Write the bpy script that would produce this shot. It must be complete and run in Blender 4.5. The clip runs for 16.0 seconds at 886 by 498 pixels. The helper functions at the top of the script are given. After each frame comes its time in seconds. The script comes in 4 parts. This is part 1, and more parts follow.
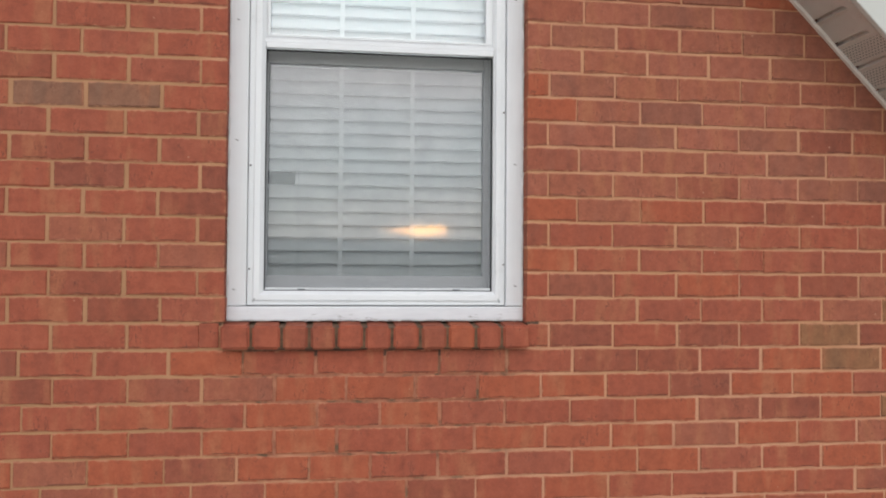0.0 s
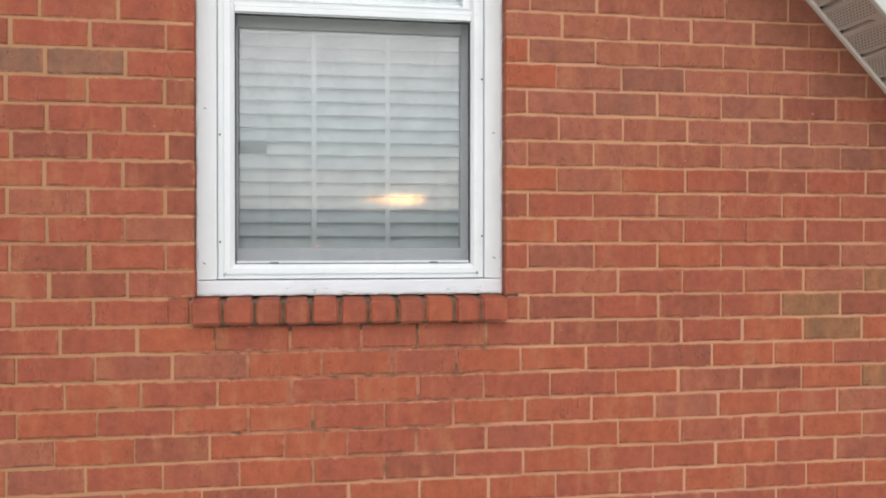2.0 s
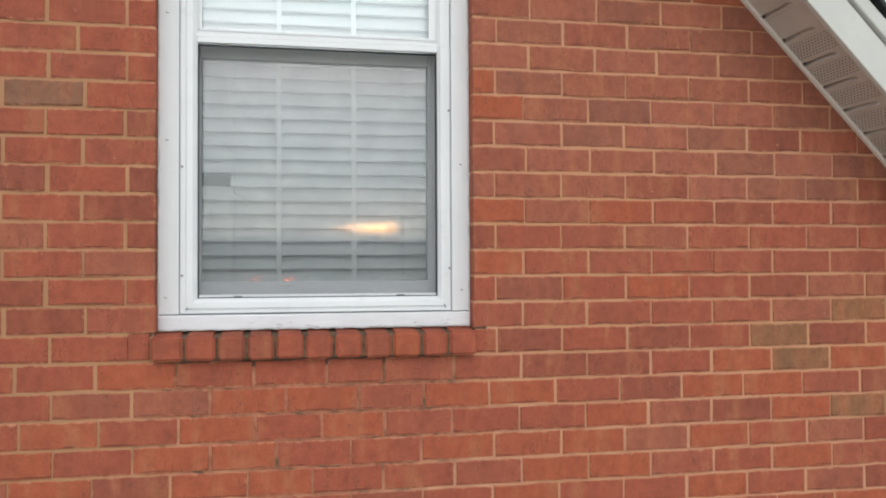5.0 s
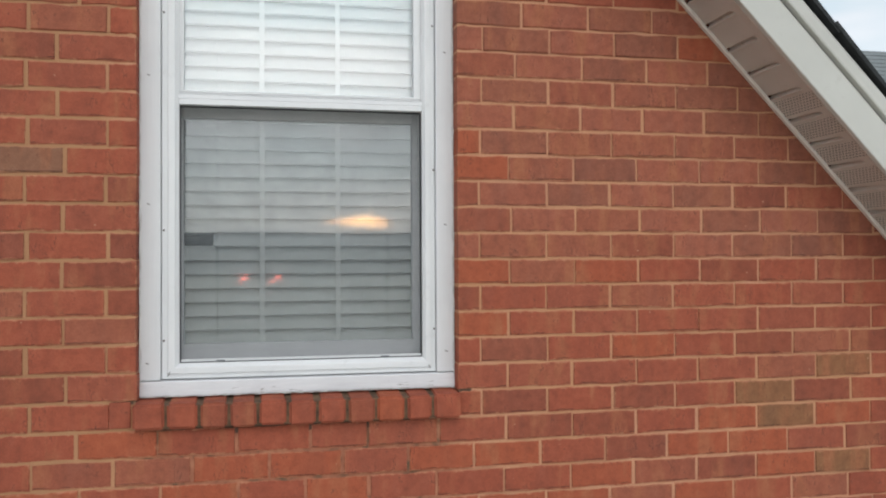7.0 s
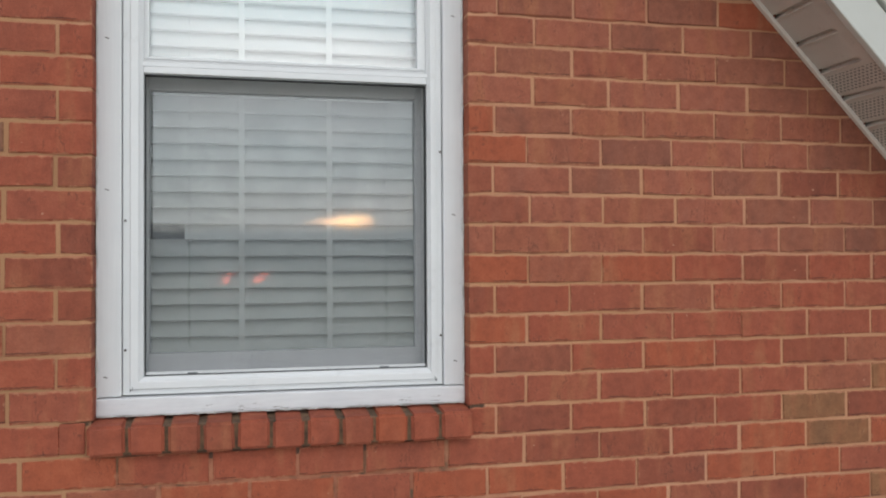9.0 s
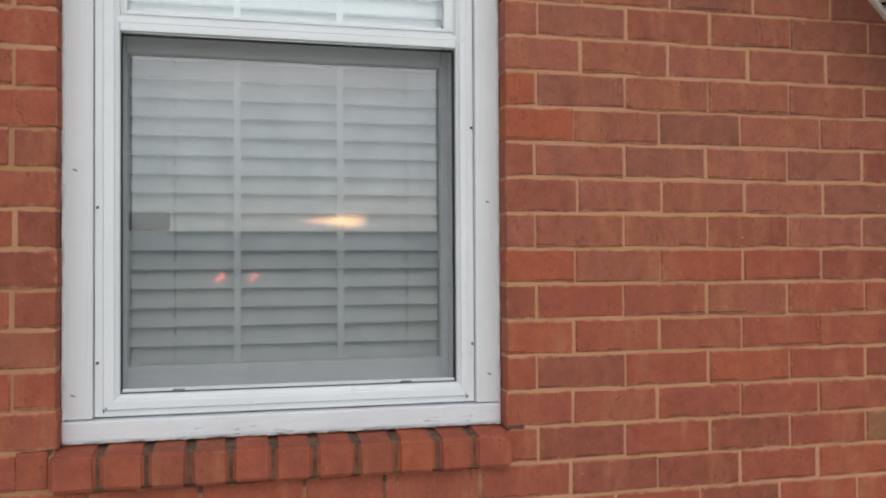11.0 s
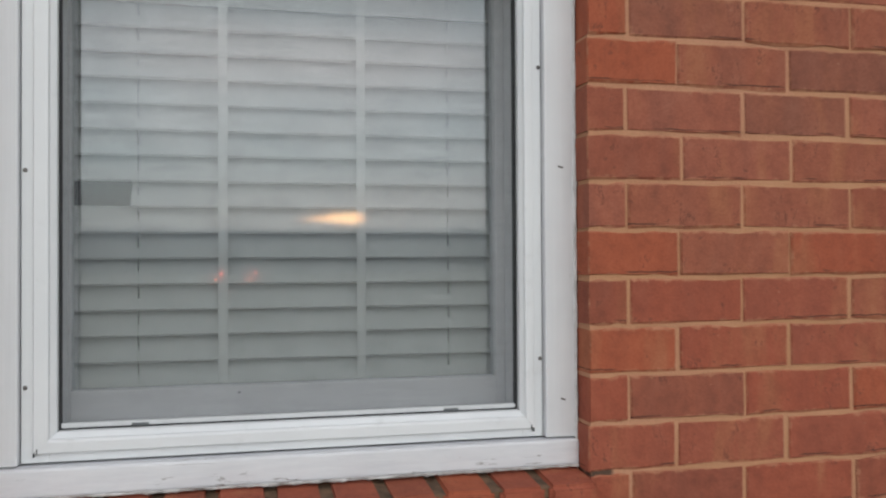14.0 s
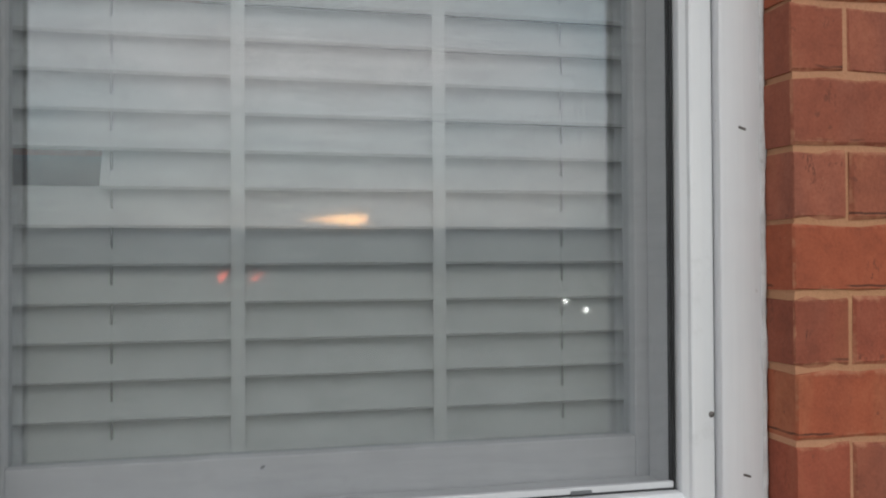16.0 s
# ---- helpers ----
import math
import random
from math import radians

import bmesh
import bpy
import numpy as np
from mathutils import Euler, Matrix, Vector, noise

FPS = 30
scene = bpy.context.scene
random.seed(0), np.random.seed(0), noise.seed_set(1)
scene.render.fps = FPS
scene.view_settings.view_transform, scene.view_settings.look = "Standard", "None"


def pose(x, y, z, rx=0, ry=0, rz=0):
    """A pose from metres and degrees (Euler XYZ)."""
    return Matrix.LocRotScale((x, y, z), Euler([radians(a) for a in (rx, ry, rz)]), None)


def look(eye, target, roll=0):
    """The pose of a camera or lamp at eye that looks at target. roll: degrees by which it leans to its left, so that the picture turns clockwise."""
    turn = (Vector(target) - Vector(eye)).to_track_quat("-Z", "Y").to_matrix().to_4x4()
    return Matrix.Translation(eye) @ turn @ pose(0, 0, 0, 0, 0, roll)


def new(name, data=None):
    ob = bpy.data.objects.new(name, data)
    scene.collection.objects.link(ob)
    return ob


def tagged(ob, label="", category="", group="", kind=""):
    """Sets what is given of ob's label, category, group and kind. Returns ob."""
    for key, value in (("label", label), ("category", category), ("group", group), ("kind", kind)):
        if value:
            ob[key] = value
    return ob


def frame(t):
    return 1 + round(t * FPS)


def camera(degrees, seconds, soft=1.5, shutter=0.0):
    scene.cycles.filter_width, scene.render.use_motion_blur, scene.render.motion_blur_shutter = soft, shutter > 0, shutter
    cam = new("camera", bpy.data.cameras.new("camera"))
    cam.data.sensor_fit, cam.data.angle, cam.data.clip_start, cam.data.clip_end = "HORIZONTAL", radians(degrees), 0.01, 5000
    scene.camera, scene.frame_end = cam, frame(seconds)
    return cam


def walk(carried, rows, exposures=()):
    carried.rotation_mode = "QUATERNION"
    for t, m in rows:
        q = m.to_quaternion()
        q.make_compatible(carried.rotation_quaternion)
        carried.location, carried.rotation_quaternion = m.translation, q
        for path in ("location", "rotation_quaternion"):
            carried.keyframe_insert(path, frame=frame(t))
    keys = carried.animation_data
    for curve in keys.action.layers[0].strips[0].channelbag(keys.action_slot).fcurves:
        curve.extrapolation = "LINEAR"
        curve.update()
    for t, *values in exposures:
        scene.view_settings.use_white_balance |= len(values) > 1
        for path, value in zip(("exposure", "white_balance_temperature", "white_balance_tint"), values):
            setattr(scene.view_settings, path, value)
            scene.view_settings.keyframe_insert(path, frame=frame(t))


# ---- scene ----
cam = camera(54.1, 16.0, soft=2.0, shutter=0.5)
PATH = [
    (0, (-0.01, -2.555, 3.875), (0.266, -0.575, 3.93), 0.4),
    (0.1, (-0.012, -2.552, 3.875), (0.267, -0.574, 3.927), 0.4),
    (0.2, (-0.013, -2.549, 3.875), (0.269, -0.573, 3.892), 0.4),
    (0.3, (-0.015, -2.546, 3.875), (0.27, -0.571, 3.84), 0.3),
    (0.4, (-0.016, -2.543, 3.875), (0.272, -0.57, 3.778), 0.3),
    (0.5, (-0.018, -2.54, 3.875), (0.273, -0.569, 3.707), 0.3),
    (0.6, (-0.014, -2.537, 3.876), (0.276, -0.571, 3.646), 0.3),
    (0.7, (-0.009, -2.535, 3.876), (0.28, -0.574, 3.596), 0.3),
    (0.8, (-0.005, -2.532, 3.877), (0.283, -0.576, 3.552), 0.2),
    (0.9, (-0, -2.53, 3.877), (0.287, -0.579, 3.524), 0.2),
    (1, (0.004, -2.527, 3.878), (0.29, -0.581, 3.519), 0.2),
    (1.1, (0.002, -2.523, 3.878), (0.293, -0.573, 3.522), 0.2),
    (1.2, (-0.001, -2.519, 3.878), (0.297, -0.565, 3.554), 0.2),
    (1.3, (-0.003, -2.514, 3.878), (0.3, -0.557, 3.596), 0.1),
    (1.4, (-0.006, -2.51, 3.878), (0.304, -0.549, 3.64), 0.1),
    (1.5, (-0.008, -2.506, 3.878), (0.307, -0.541, 3.683), 0.1),
    (1.6, (-0.006, -2.503, 3.879), (0.311, -0.536, 3.731), 0.1),
    (1.7, (-0.004, -2.5, 3.88), (0.315, -0.531, 3.781), 0.1),
    (1.8, (-0.003, -2.496, 3.882), (0.32, -0.527, 3.83), 0.0),
    (1.9, (-0.001, -2.493, 3.883), (0.324, -0.522, 3.856), 0.0),
    (2, (0.001, -2.49, 3.884), (0.328, -0.517, 3.867), -0.0),
    (2.1, (0.001, -2.488, 3.885), (0.331, -0.515, 3.869), -0.0),
    (2.2, (0.001, -2.485, 3.885), (0.334, -0.513, 3.871), -0.0),
    (2.5, (0.001, -2.478, 3.887), (0.342, -0.507, 3.877), -0.1),
    (3, (-0.005, -2.47, 3.892), (0.353, -0.502, 3.911), -0.1),
    (3.5, (0.003, -2.467, 3.895), (0.37, -0.502, 3.945), -0.2),
    (5.8, (0.032, -2.459, 3.898), (0.433, -0.5, 3.94), -0.3),
    (5.9, (0.033, -2.458, 3.906), (0.436, -0.5, 3.947), -0.3),
    (6, (0.034, -2.458, 3.92), (0.439, -0.5, 3.961), -0.3),
    (6.1, (0.036, -2.458, 3.948), (0.441, -0.5, 3.989), -0.3),
    (6.2, (0.038, -2.459, 3.986), (0.444, -0.501, 4.026), -0.3),
    (6.3, (0.041, -2.459, 4.013), (0.446, -0.501, 4.053), -0.3),
    (6.4, (0.043, -2.46, 4.035), (0.449, -0.502, 4.074), -0.3),
    (6.5, (0.045, -2.46, 4.056), (0.451, -0.502, 4.095), -0.3),
    (7, (0.044, -2.458, 4.093), (0.453, -0.501, 4.127), -0.3),
    (7.5, (0.047, -2.376, 4.091), (0.47, -0.422, 4.123), -0.3),
    (8, (0.065, -2.228, 4.094), (0.493, -0.275, 4.127), -0.3),
    (8.5, (0.063, -2.124, 4.094), (0.504, -0.174, 4.126), -0.3),
    (9, (0.055, -2.109, 4.086), (0.499, -0.159, 4.118), -0.3),
    (9.2, (0.054, -2.106, 4.085), (0.498, -0.156, 4.117), -0.3),
    (11.3, (0.047, -1.683, 4.076), (0.511, 0.262, 4.107), -0.3),
    (11.5, (0.048, -1.633, 4.075), (0.514, 0.312, 4.106), -0.3),
    (12, (0.061, -1.52, 4.074), (0.524, 0.425, 4.105), -0.3),
    (12.5, (0.062, -1.489, 4.065), (0.522, 0.457, 4.094), -0.3),
    (13, (0.064, -1.461, 4.053), (0.52, 0.487, 4.082), -0.3),
    (13.5, (0.069, -1.394, 4.052), (0.522, 0.554, 4.079), -0.3),
    (14, (0.068, -1.264, 4.059), (0.53, 0.682, 4.086), -0.3),
    (14.5, (0.077, -1.092, 4.069), (0.532, 0.855, 4.096), -0.3),
    (15, (0.074, -0.918, 4.076), (0.524, 1.031, 4.102), -0.5),
    (15.5, (0.059, -0.817, 4.072), (0.509, 1.131, 4.098), -0.3),
    (16, (0.049, -0.785, 4.068), (0.503, 1.163, 4.095), -0.3),
]
EXPOSE = [(0, -0.50, 6430, 8.2), (0.5, -0.50, 6680, 8.8), (1, -0.48, 6930, 10.2), (1.5, -0.30, 6640, 7.9), (2, -0.25, 6430, 6.2), (2.5, -0.36, 6400, 5.8), (3.5, -0.40, 6390, 5.7), (6.5, -0.51, 6380, 6),
          (7, -0.63, 6360, 6), (7.5, -0.67, 6350, 6.2), (9, -0.71, 6330, 6.1), (12, -0.76, 6330, 6.4), (12.5, -0.79, 6340, 6.4), (13.5, -0.81, 6370, 6.5), (14, -0.82, 6380, 6.5), (14.5, -1.01, 6400, 6.2),
          (15.5, -1.03, 6420, 6.2), (16, -0.90, 6430, 6.6)]
walk(cam, [(t, look(eye, target, roll)) for t, eye, target, roll in PATH], EXPOSE)
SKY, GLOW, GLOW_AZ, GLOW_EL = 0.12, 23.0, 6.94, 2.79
SLAT_TILT = -30


# ---- world, sun ----
world = bpy.data.worlds.new("World")
scene.world = world
world.use_nodes = True
wn = world.node_tree
wn.nodes.clear()


def wnode(kind, **values):
    n = wn.nodes.new(kind)
    for k, v in values.items():
        n.inputs[k].default_value = v
    return n


sky = wn.nodes.new("ShaderNodeTexSky")
sky.sky_type = "NISHITA"
sky.sun_disc = False
sky.sun_elevation = radians(38)
sky.sun_rotation = radians(180)
sky.dust_density = 2.5
wtc = wn.nodes.new("ShaderNodeTexCoord")
wmap = wnode("ShaderNodeMapping", Scale=(1.2, 1.2, 4.5))
wn.links.new(wtc.outputs["Generated"], wmap.inputs["Vector"])
wcloud = wnode("ShaderNodeTexNoise", Scale=1.6, Detail=6.0, Roughness=0.55)
wn.links.new(wmap.outputs["Vector"], wcloud.inputs["Vector"])
wramp = wn.nodes.new("ShaderNodeValToRGB")
wramp.color_ramp.elements[0].position, wramp.color_ramp.elements[0].color = 0.36, (5.4, 6.5, 7.1, 1)
wramp.color_ramp.elements[1].position, wramp.color_ramp.elements[1].color = 0.66, (9.8, 8.9, 8.9, 1)
wn.links.new(wcloud.outputs["Fac"], wramp.inputs["Fac"])
wmix = wn.nodes.new("ShaderNodeMix")
wmix.data_type = "RGBA"
wmix.inputs["Factor"].default_value = 0.8
wn.links.new(sky.outputs["Color"], wmix.inputs["A"])
wn.links.new(wramp.outputs["Color"], wmix.inputs["B"])
# the evening side of the sky is the brighter one
wsep = wn.nodes.new("ShaderNodeSeparateXYZ")
wn.links.new(wtc.outputs["Generated"], wsep.inputs[0])
wside = wn.nodes.new("ShaderNodeMapRange")
wside.interpolation_type = "SMOOTHSTEP"
wside.inputs["From Min"].default_value, wside.inputs["From Max"].default_value = 0.25, -1.0
wside.inputs["To Min"].default_value, wside.inputs["To Max"].default_value = 1.7, 3.2
wn.links.new(wsep.outputs["Y"], wside.inputs["Value"])
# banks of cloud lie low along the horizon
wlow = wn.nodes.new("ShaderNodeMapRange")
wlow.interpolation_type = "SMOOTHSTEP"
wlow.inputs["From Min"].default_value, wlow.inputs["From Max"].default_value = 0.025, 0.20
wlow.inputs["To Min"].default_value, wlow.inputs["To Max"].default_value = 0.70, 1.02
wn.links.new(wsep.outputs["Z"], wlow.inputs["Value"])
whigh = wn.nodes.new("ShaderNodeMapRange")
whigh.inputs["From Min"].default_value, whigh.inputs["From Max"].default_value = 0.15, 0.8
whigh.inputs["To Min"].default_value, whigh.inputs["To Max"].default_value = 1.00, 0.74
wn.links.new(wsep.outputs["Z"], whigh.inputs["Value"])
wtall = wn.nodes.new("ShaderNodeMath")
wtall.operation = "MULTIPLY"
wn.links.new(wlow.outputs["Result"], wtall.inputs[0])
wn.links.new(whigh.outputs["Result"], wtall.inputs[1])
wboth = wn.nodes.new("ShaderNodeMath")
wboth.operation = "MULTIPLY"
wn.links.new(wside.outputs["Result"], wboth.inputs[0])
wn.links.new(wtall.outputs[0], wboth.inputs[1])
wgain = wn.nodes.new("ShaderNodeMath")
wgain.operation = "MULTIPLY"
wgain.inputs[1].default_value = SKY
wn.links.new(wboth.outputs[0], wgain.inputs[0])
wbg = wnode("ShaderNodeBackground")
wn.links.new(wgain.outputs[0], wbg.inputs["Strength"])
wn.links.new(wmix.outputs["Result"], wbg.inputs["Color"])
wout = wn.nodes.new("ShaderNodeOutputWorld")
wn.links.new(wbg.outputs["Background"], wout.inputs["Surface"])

sun = new("sun", bpy.data.lights.new("sun", "SUN"))
sun.data.energy, sun.data.angle, sun.data.color = 0.3, radians(35), (1.0, 0.95, 0.88)
sun.matrix_world = look((0.6, -8, 8.9), (0, 0, 2.5))


# ---- materials ----
def mat(name, build, rough=0.7, metal=0.0):
    m = bpy.data.materials.new(name)
    m.use_nodes = True
    nt = m.node_tree
    bsdf = nt.nodes["Principled BSDF"]
    bsdf.inputs["Roughness"].default_value = rough
    bsdf.inputs["Metallic"].default_value = metal
    build(nt, bsdf)
    return m


def coords(nt, scale=(1, 1, 1), shift=None):
    tc = nt.nodes.new("ShaderNodeTexCoord")
    mp = nt.nodes.new("ShaderNodeMapping")
    mp.inputs["Scale"].default_value = scale
    nt.links.new(tc.outputs["Object"], mp.inputs["Vector"])
    if shift is not None:
        nt.links.new(shift, mp.inputs["Location"])
    return mp.outputs["Vector"]


def noise_tex(nt, vec, scale, detail=4.0, rough=0.6):
    n = nt.nodes.new("ShaderNodeTexNoise")
    n.inputs["Scale"].default_value, n.inputs["Detail"].default_value, n.inputs["Roughness"].default_value = scale, detail, rough
    nt.links.new(vec, n.inputs["Vector"])
    return n.outputs["Fac"]


def ramp(nt, fac, stops):
    r = nt.nodes.new("ShaderNodeValToRGB")
    while len(r.color_ramp.elements) < len(stops):
        r.color_ramp.elements.new(0.5)
    for e, (p, c) in zip(r.color_ramp.elements, stops):
        e.position, e.color = p, (*c, 1) if len(c) == 3 else c
    nt.links.new(fac, r.inputs["Fac"])
    return r.outputs["Color"]


def blend(nt, fac, a, b, kind="MIX"):
    m = nt.nodes.new("ShaderNodeMix")
    m.data_type, m.blend_type = "RGBA", kind
    for s, v in (("Factor", fac), ("A", a), ("B", b)):
        if isinstance(v, (int, float)):
            m.inputs[s].default_value = v
        elif isinstance(v, tuple):
            m.inputs[s].default_value = (*v, 1)
        else:
            nt.links.new(v, m.inputs[s])
    return m.outputs["Result"]


def maths(nt, op, a, b=0.0):
    m = nt.nodes.new("ShaderNodeMath")
    m.operation = op
    for i, v in enumerate((a, b)):
        if isinstance(v, (int, float)):
            m.inputs[i].default_value = v
        else:
            nt.links.new(v, m.inputs[i])
    return m.outputs[0]


def bump(nt, bsdf, height, dist=0.002, strength=0.6):
    b = nt.nodes.new("ShaderNodeBump")
    b.inputs["Strength"].default_value, b.inputs["Distance"].default_value = strength, dist
    nt.links.new(height, b.inputs["Height"])
    nt.links.new(b.outputs["Normal"], bsdf.inputs["Normal"])


def world_pos(nt):
    return nt.nodes.new("ShaderNodeNewGeometry").outputs["Position"]


def brick_material(name, a, b, c, island=False):
    """Fired clay: a body colour that varies from brick to brick, flashed bands, blotches, pits and a film of mortar at the edges."""
    def build(nt, bsdf):
        p = world_pos(nt)
        if island:
            rnd = nt.nodes.new("ShaderNodeNewGeometry").outputs["Random Per Island"]
        else:
            rnd = nt.nodes.new("ShaderNodeObjectInfo").outputs["Random"]
        off = nt.nodes.new("ShaderNodeCombineXYZ")
        for k, n in enumerate((37.0, 11.0, 23.0)):
            nt.links.new(maths(nt, "MULTIPLY", rnd, n), off.inputs[k])
        add = nt.nodes.new("ShaderNodeVectorMath")
        add.operation = "ADD"
        nt.links.new(p, add.inputs[0])
        nt.links.new(off.outputs[0], add.inputs[1])
        q = add.outputs[0]
        wide = nt.nodes.new("ShaderNodeMapping")
        wide.inputs["Scale"].default_value = (1.0, 1.0, 0.22)
        nt.links.new(q, wide.inputs["Vector"])
        base = ramp(nt, rnd, [(0.0, a), (0.5, b), (1.0, c)])
        bands = noise_tex(nt, wide.outputs[0], 15.0, 3.0, 0.55)
        base = blend(nt, maths(nt, "MULTIPLY", ramp(nt, bands, [(0.50, (0, 0, 0)), (0.66, (1, 1, 1))]), 0.38), base, tuple(v * k for v, k in zip(a, (0.68, 0.80, 0.92))))
        base = blend(nt, maths(nt, "MULTIPLY", ramp(nt, bands, [(0.34, (1, 1, 1)), (0.46, (0, 0, 0))]), 0.6), base, (0.37, 0.138, 0.072))
        blot = noise_tex(nt, q, 34.0, 5.0, 0.62)
        base = blend(nt, 0.85, base, ramp(nt, blot, [(0.28, (0.76, 0.77, 0.80)), (0.50, (1, 1, 1)), (0.72, (1.13, 1.22, 1.24))]), "MULTIPLY")
        grain = noise_tex(nt, p, 240.0, 4.0, 0.7)
        base = blend(nt, 0.42, base, ramp(nt, grain, [(0.25, (0.55, 0.5, 0.5)), (0.6, (1, 1, 1)), (0.85, (1.15, 1.15, 1.12))]), "MULTIPLY")
        pits = noise_tex(nt, q, 75.0, 3.0, 0.55)
        base = blend(nt, maths(nt, "MULTIPLY", ramp(nt, pits, [(0.68, (0, 0, 0)), (0.73, (1, 1, 1))]), 0.5), base, (0.12, 0.045, 0.033))
        # folds in the clay: short dark creases, few and ragged
        fold = maths(nt, "ABSOLUTE", maths(nt, "SUBTRACT", noise_tex(nt, wide.outputs[0], 30.0, 5.0, 0.7), 0.5))
        patchy = ramp(nt, noise_tex(nt, q, 17.0, 2.0), [(0.56, (0, 0, 0)), (0.64, (1, 1, 1))])
        crease = maths(nt, "MULTIPLY", maths(nt, "LESS_THAN", fold, 0.009), patchy)
        base = blend(nt, maths(nt, "MULTIPLY", crease, 0.7), base, (0.10, 0.038, 0.028))
        fleck = noise_tex(nt, q, 62.0, 2.0, 0.5)
        base = blend(nt, maths(nt, "MULTIPLY", ramp(nt, fleck, [(0.76, (0, 0, 0)), (0.80, (1, 1, 1))]), 0.6), base, (0.50, 0.30, 0.20))
        if not island:
            sep = nt.nodes.new("ShaderNodeSeparateXYZ")
            nt.links.new(coords(nt), sep.inputs[0])
            ex = maths(nt, "MULTIPLY", maths(nt, "SUBTRACT", maths(nt, "ABSOLUTE", maths(nt, "SUBTRACT", sep.outputs["X"], 0.5)), 0.5), 0.19)
            ez = maths(nt, "SUBTRACT", maths(nt, "ABSOLUTE", sep.outputs["Z"]), 0.0333)
            edge = maths(nt, "ADD", maths(nt, "MAXIMUM", ex, ez), maths(nt, "MULTIPLY", maths(nt, "SUBTRACT", noise_tex(nt, q, 55.0, 4.0, 0.65), 0.52), 0.024))
            film = ramp(nt, maths(nt, "ADD", maths(nt, "MULTIPLY", edge, 120.0), 0.35), [(0.0, (0, 0, 0)), (0.8, (0.85, 0.85, 0.85))])
            face = nt.nodes.new("ShaderNodeSeparateXYZ")
            nt.links.new(nt.nodes.new("ShaderNodeNewGeometry").outputs["True Normal"], face.inputs[0])
            front = maths(nt, "LESS_THAN", face.outputs["Y"], -0.3)
            base = blend(nt, maths(nt, "MULTIPLY", film, front), base, (0.46, 0.215, 0.125))
            low = maths(nt, "ADD", maths(nt, "MULTIPLY", sep.outputs["Z"], -1.0), -0.0325)
            low = maths(nt, "ADD", maths(nt, "ABSOLUTE", maths(nt, "ADD", low, maths(nt, "MULTIPLY", noise_tex(nt, wide.outputs[0], 40.0, 4.0, 0.6), 0.006))), 0.0)
            some = ramp(nt, noise_tex(nt, q, 11.0, 2.0), [(0.50, (0, 0, 0)), (0.58, (1, 1, 1))])
            crack = maths(nt, "MULTIPLY", maths(nt, "LESS_THAN", low, 0.0012), some)
            base = blend(nt, maths(nt, "MULTIPLY", crack, 0.8), base, (0.06, 0.028, 0.02))
        nt.links.new(base, bsdf.inputs["Base Color"])
        bsdf.inputs["Specular IOR Level"].default_value = 0.2
        bump(nt, bsdf, blend(nt, 0.55, grain, blot), 0.003, 0.8)
    return mat(name, build, 0.85)


TONES = {
    "r": ((0.315, 0.084, 0.049), (0.337, 0.091, 0.052), (0.319, 0.093, 0.056)),
    "o": ((0.345, 0.091, 0.048), (0.364, 0.097, 0.049), (0.345, 0.094, 0.051)),
    "d": ((0.270, 0.079, 0.047), (0.286, 0.083, 0.049), (0.262, 0.080, 0.050)),
    "m": ((0.306, 0.094, 0.056), (0.291, 0.089, 0.055), (0.315, 0.100, 0.059)),
    "t": ((0.315, 0.103, 0.061), (0.323, 0.106, 0.063), (0.306, 0.100, 0.061)),
    "g": ((0.238, 0.116, 0.072), (0.252, 0.116, 0.072), (0.224, 0.110, 0.072)),
    "b": ((0.241, 0.113, 0.057), (0.259, 0.116, 0.058), (0.230, 0.108, 0.056)),
    "p": ((0.326, 0.108, 0.067), (0.340, 0.111, 0.068), (0.330, 0.113, 0.072)),
    "n": ((0.278, 0.098, 0.061), (0.290, 0.103, 0.064), (0.264, 0.096, 0.062)),
}
BRICK = {k: brick_material("brick_" + k, *v) for k, v in TONES.items()}
BRICK_REST = {k: brick_material("brick_rest_" + k, *v, island=True) for k, v in TONES.items()}


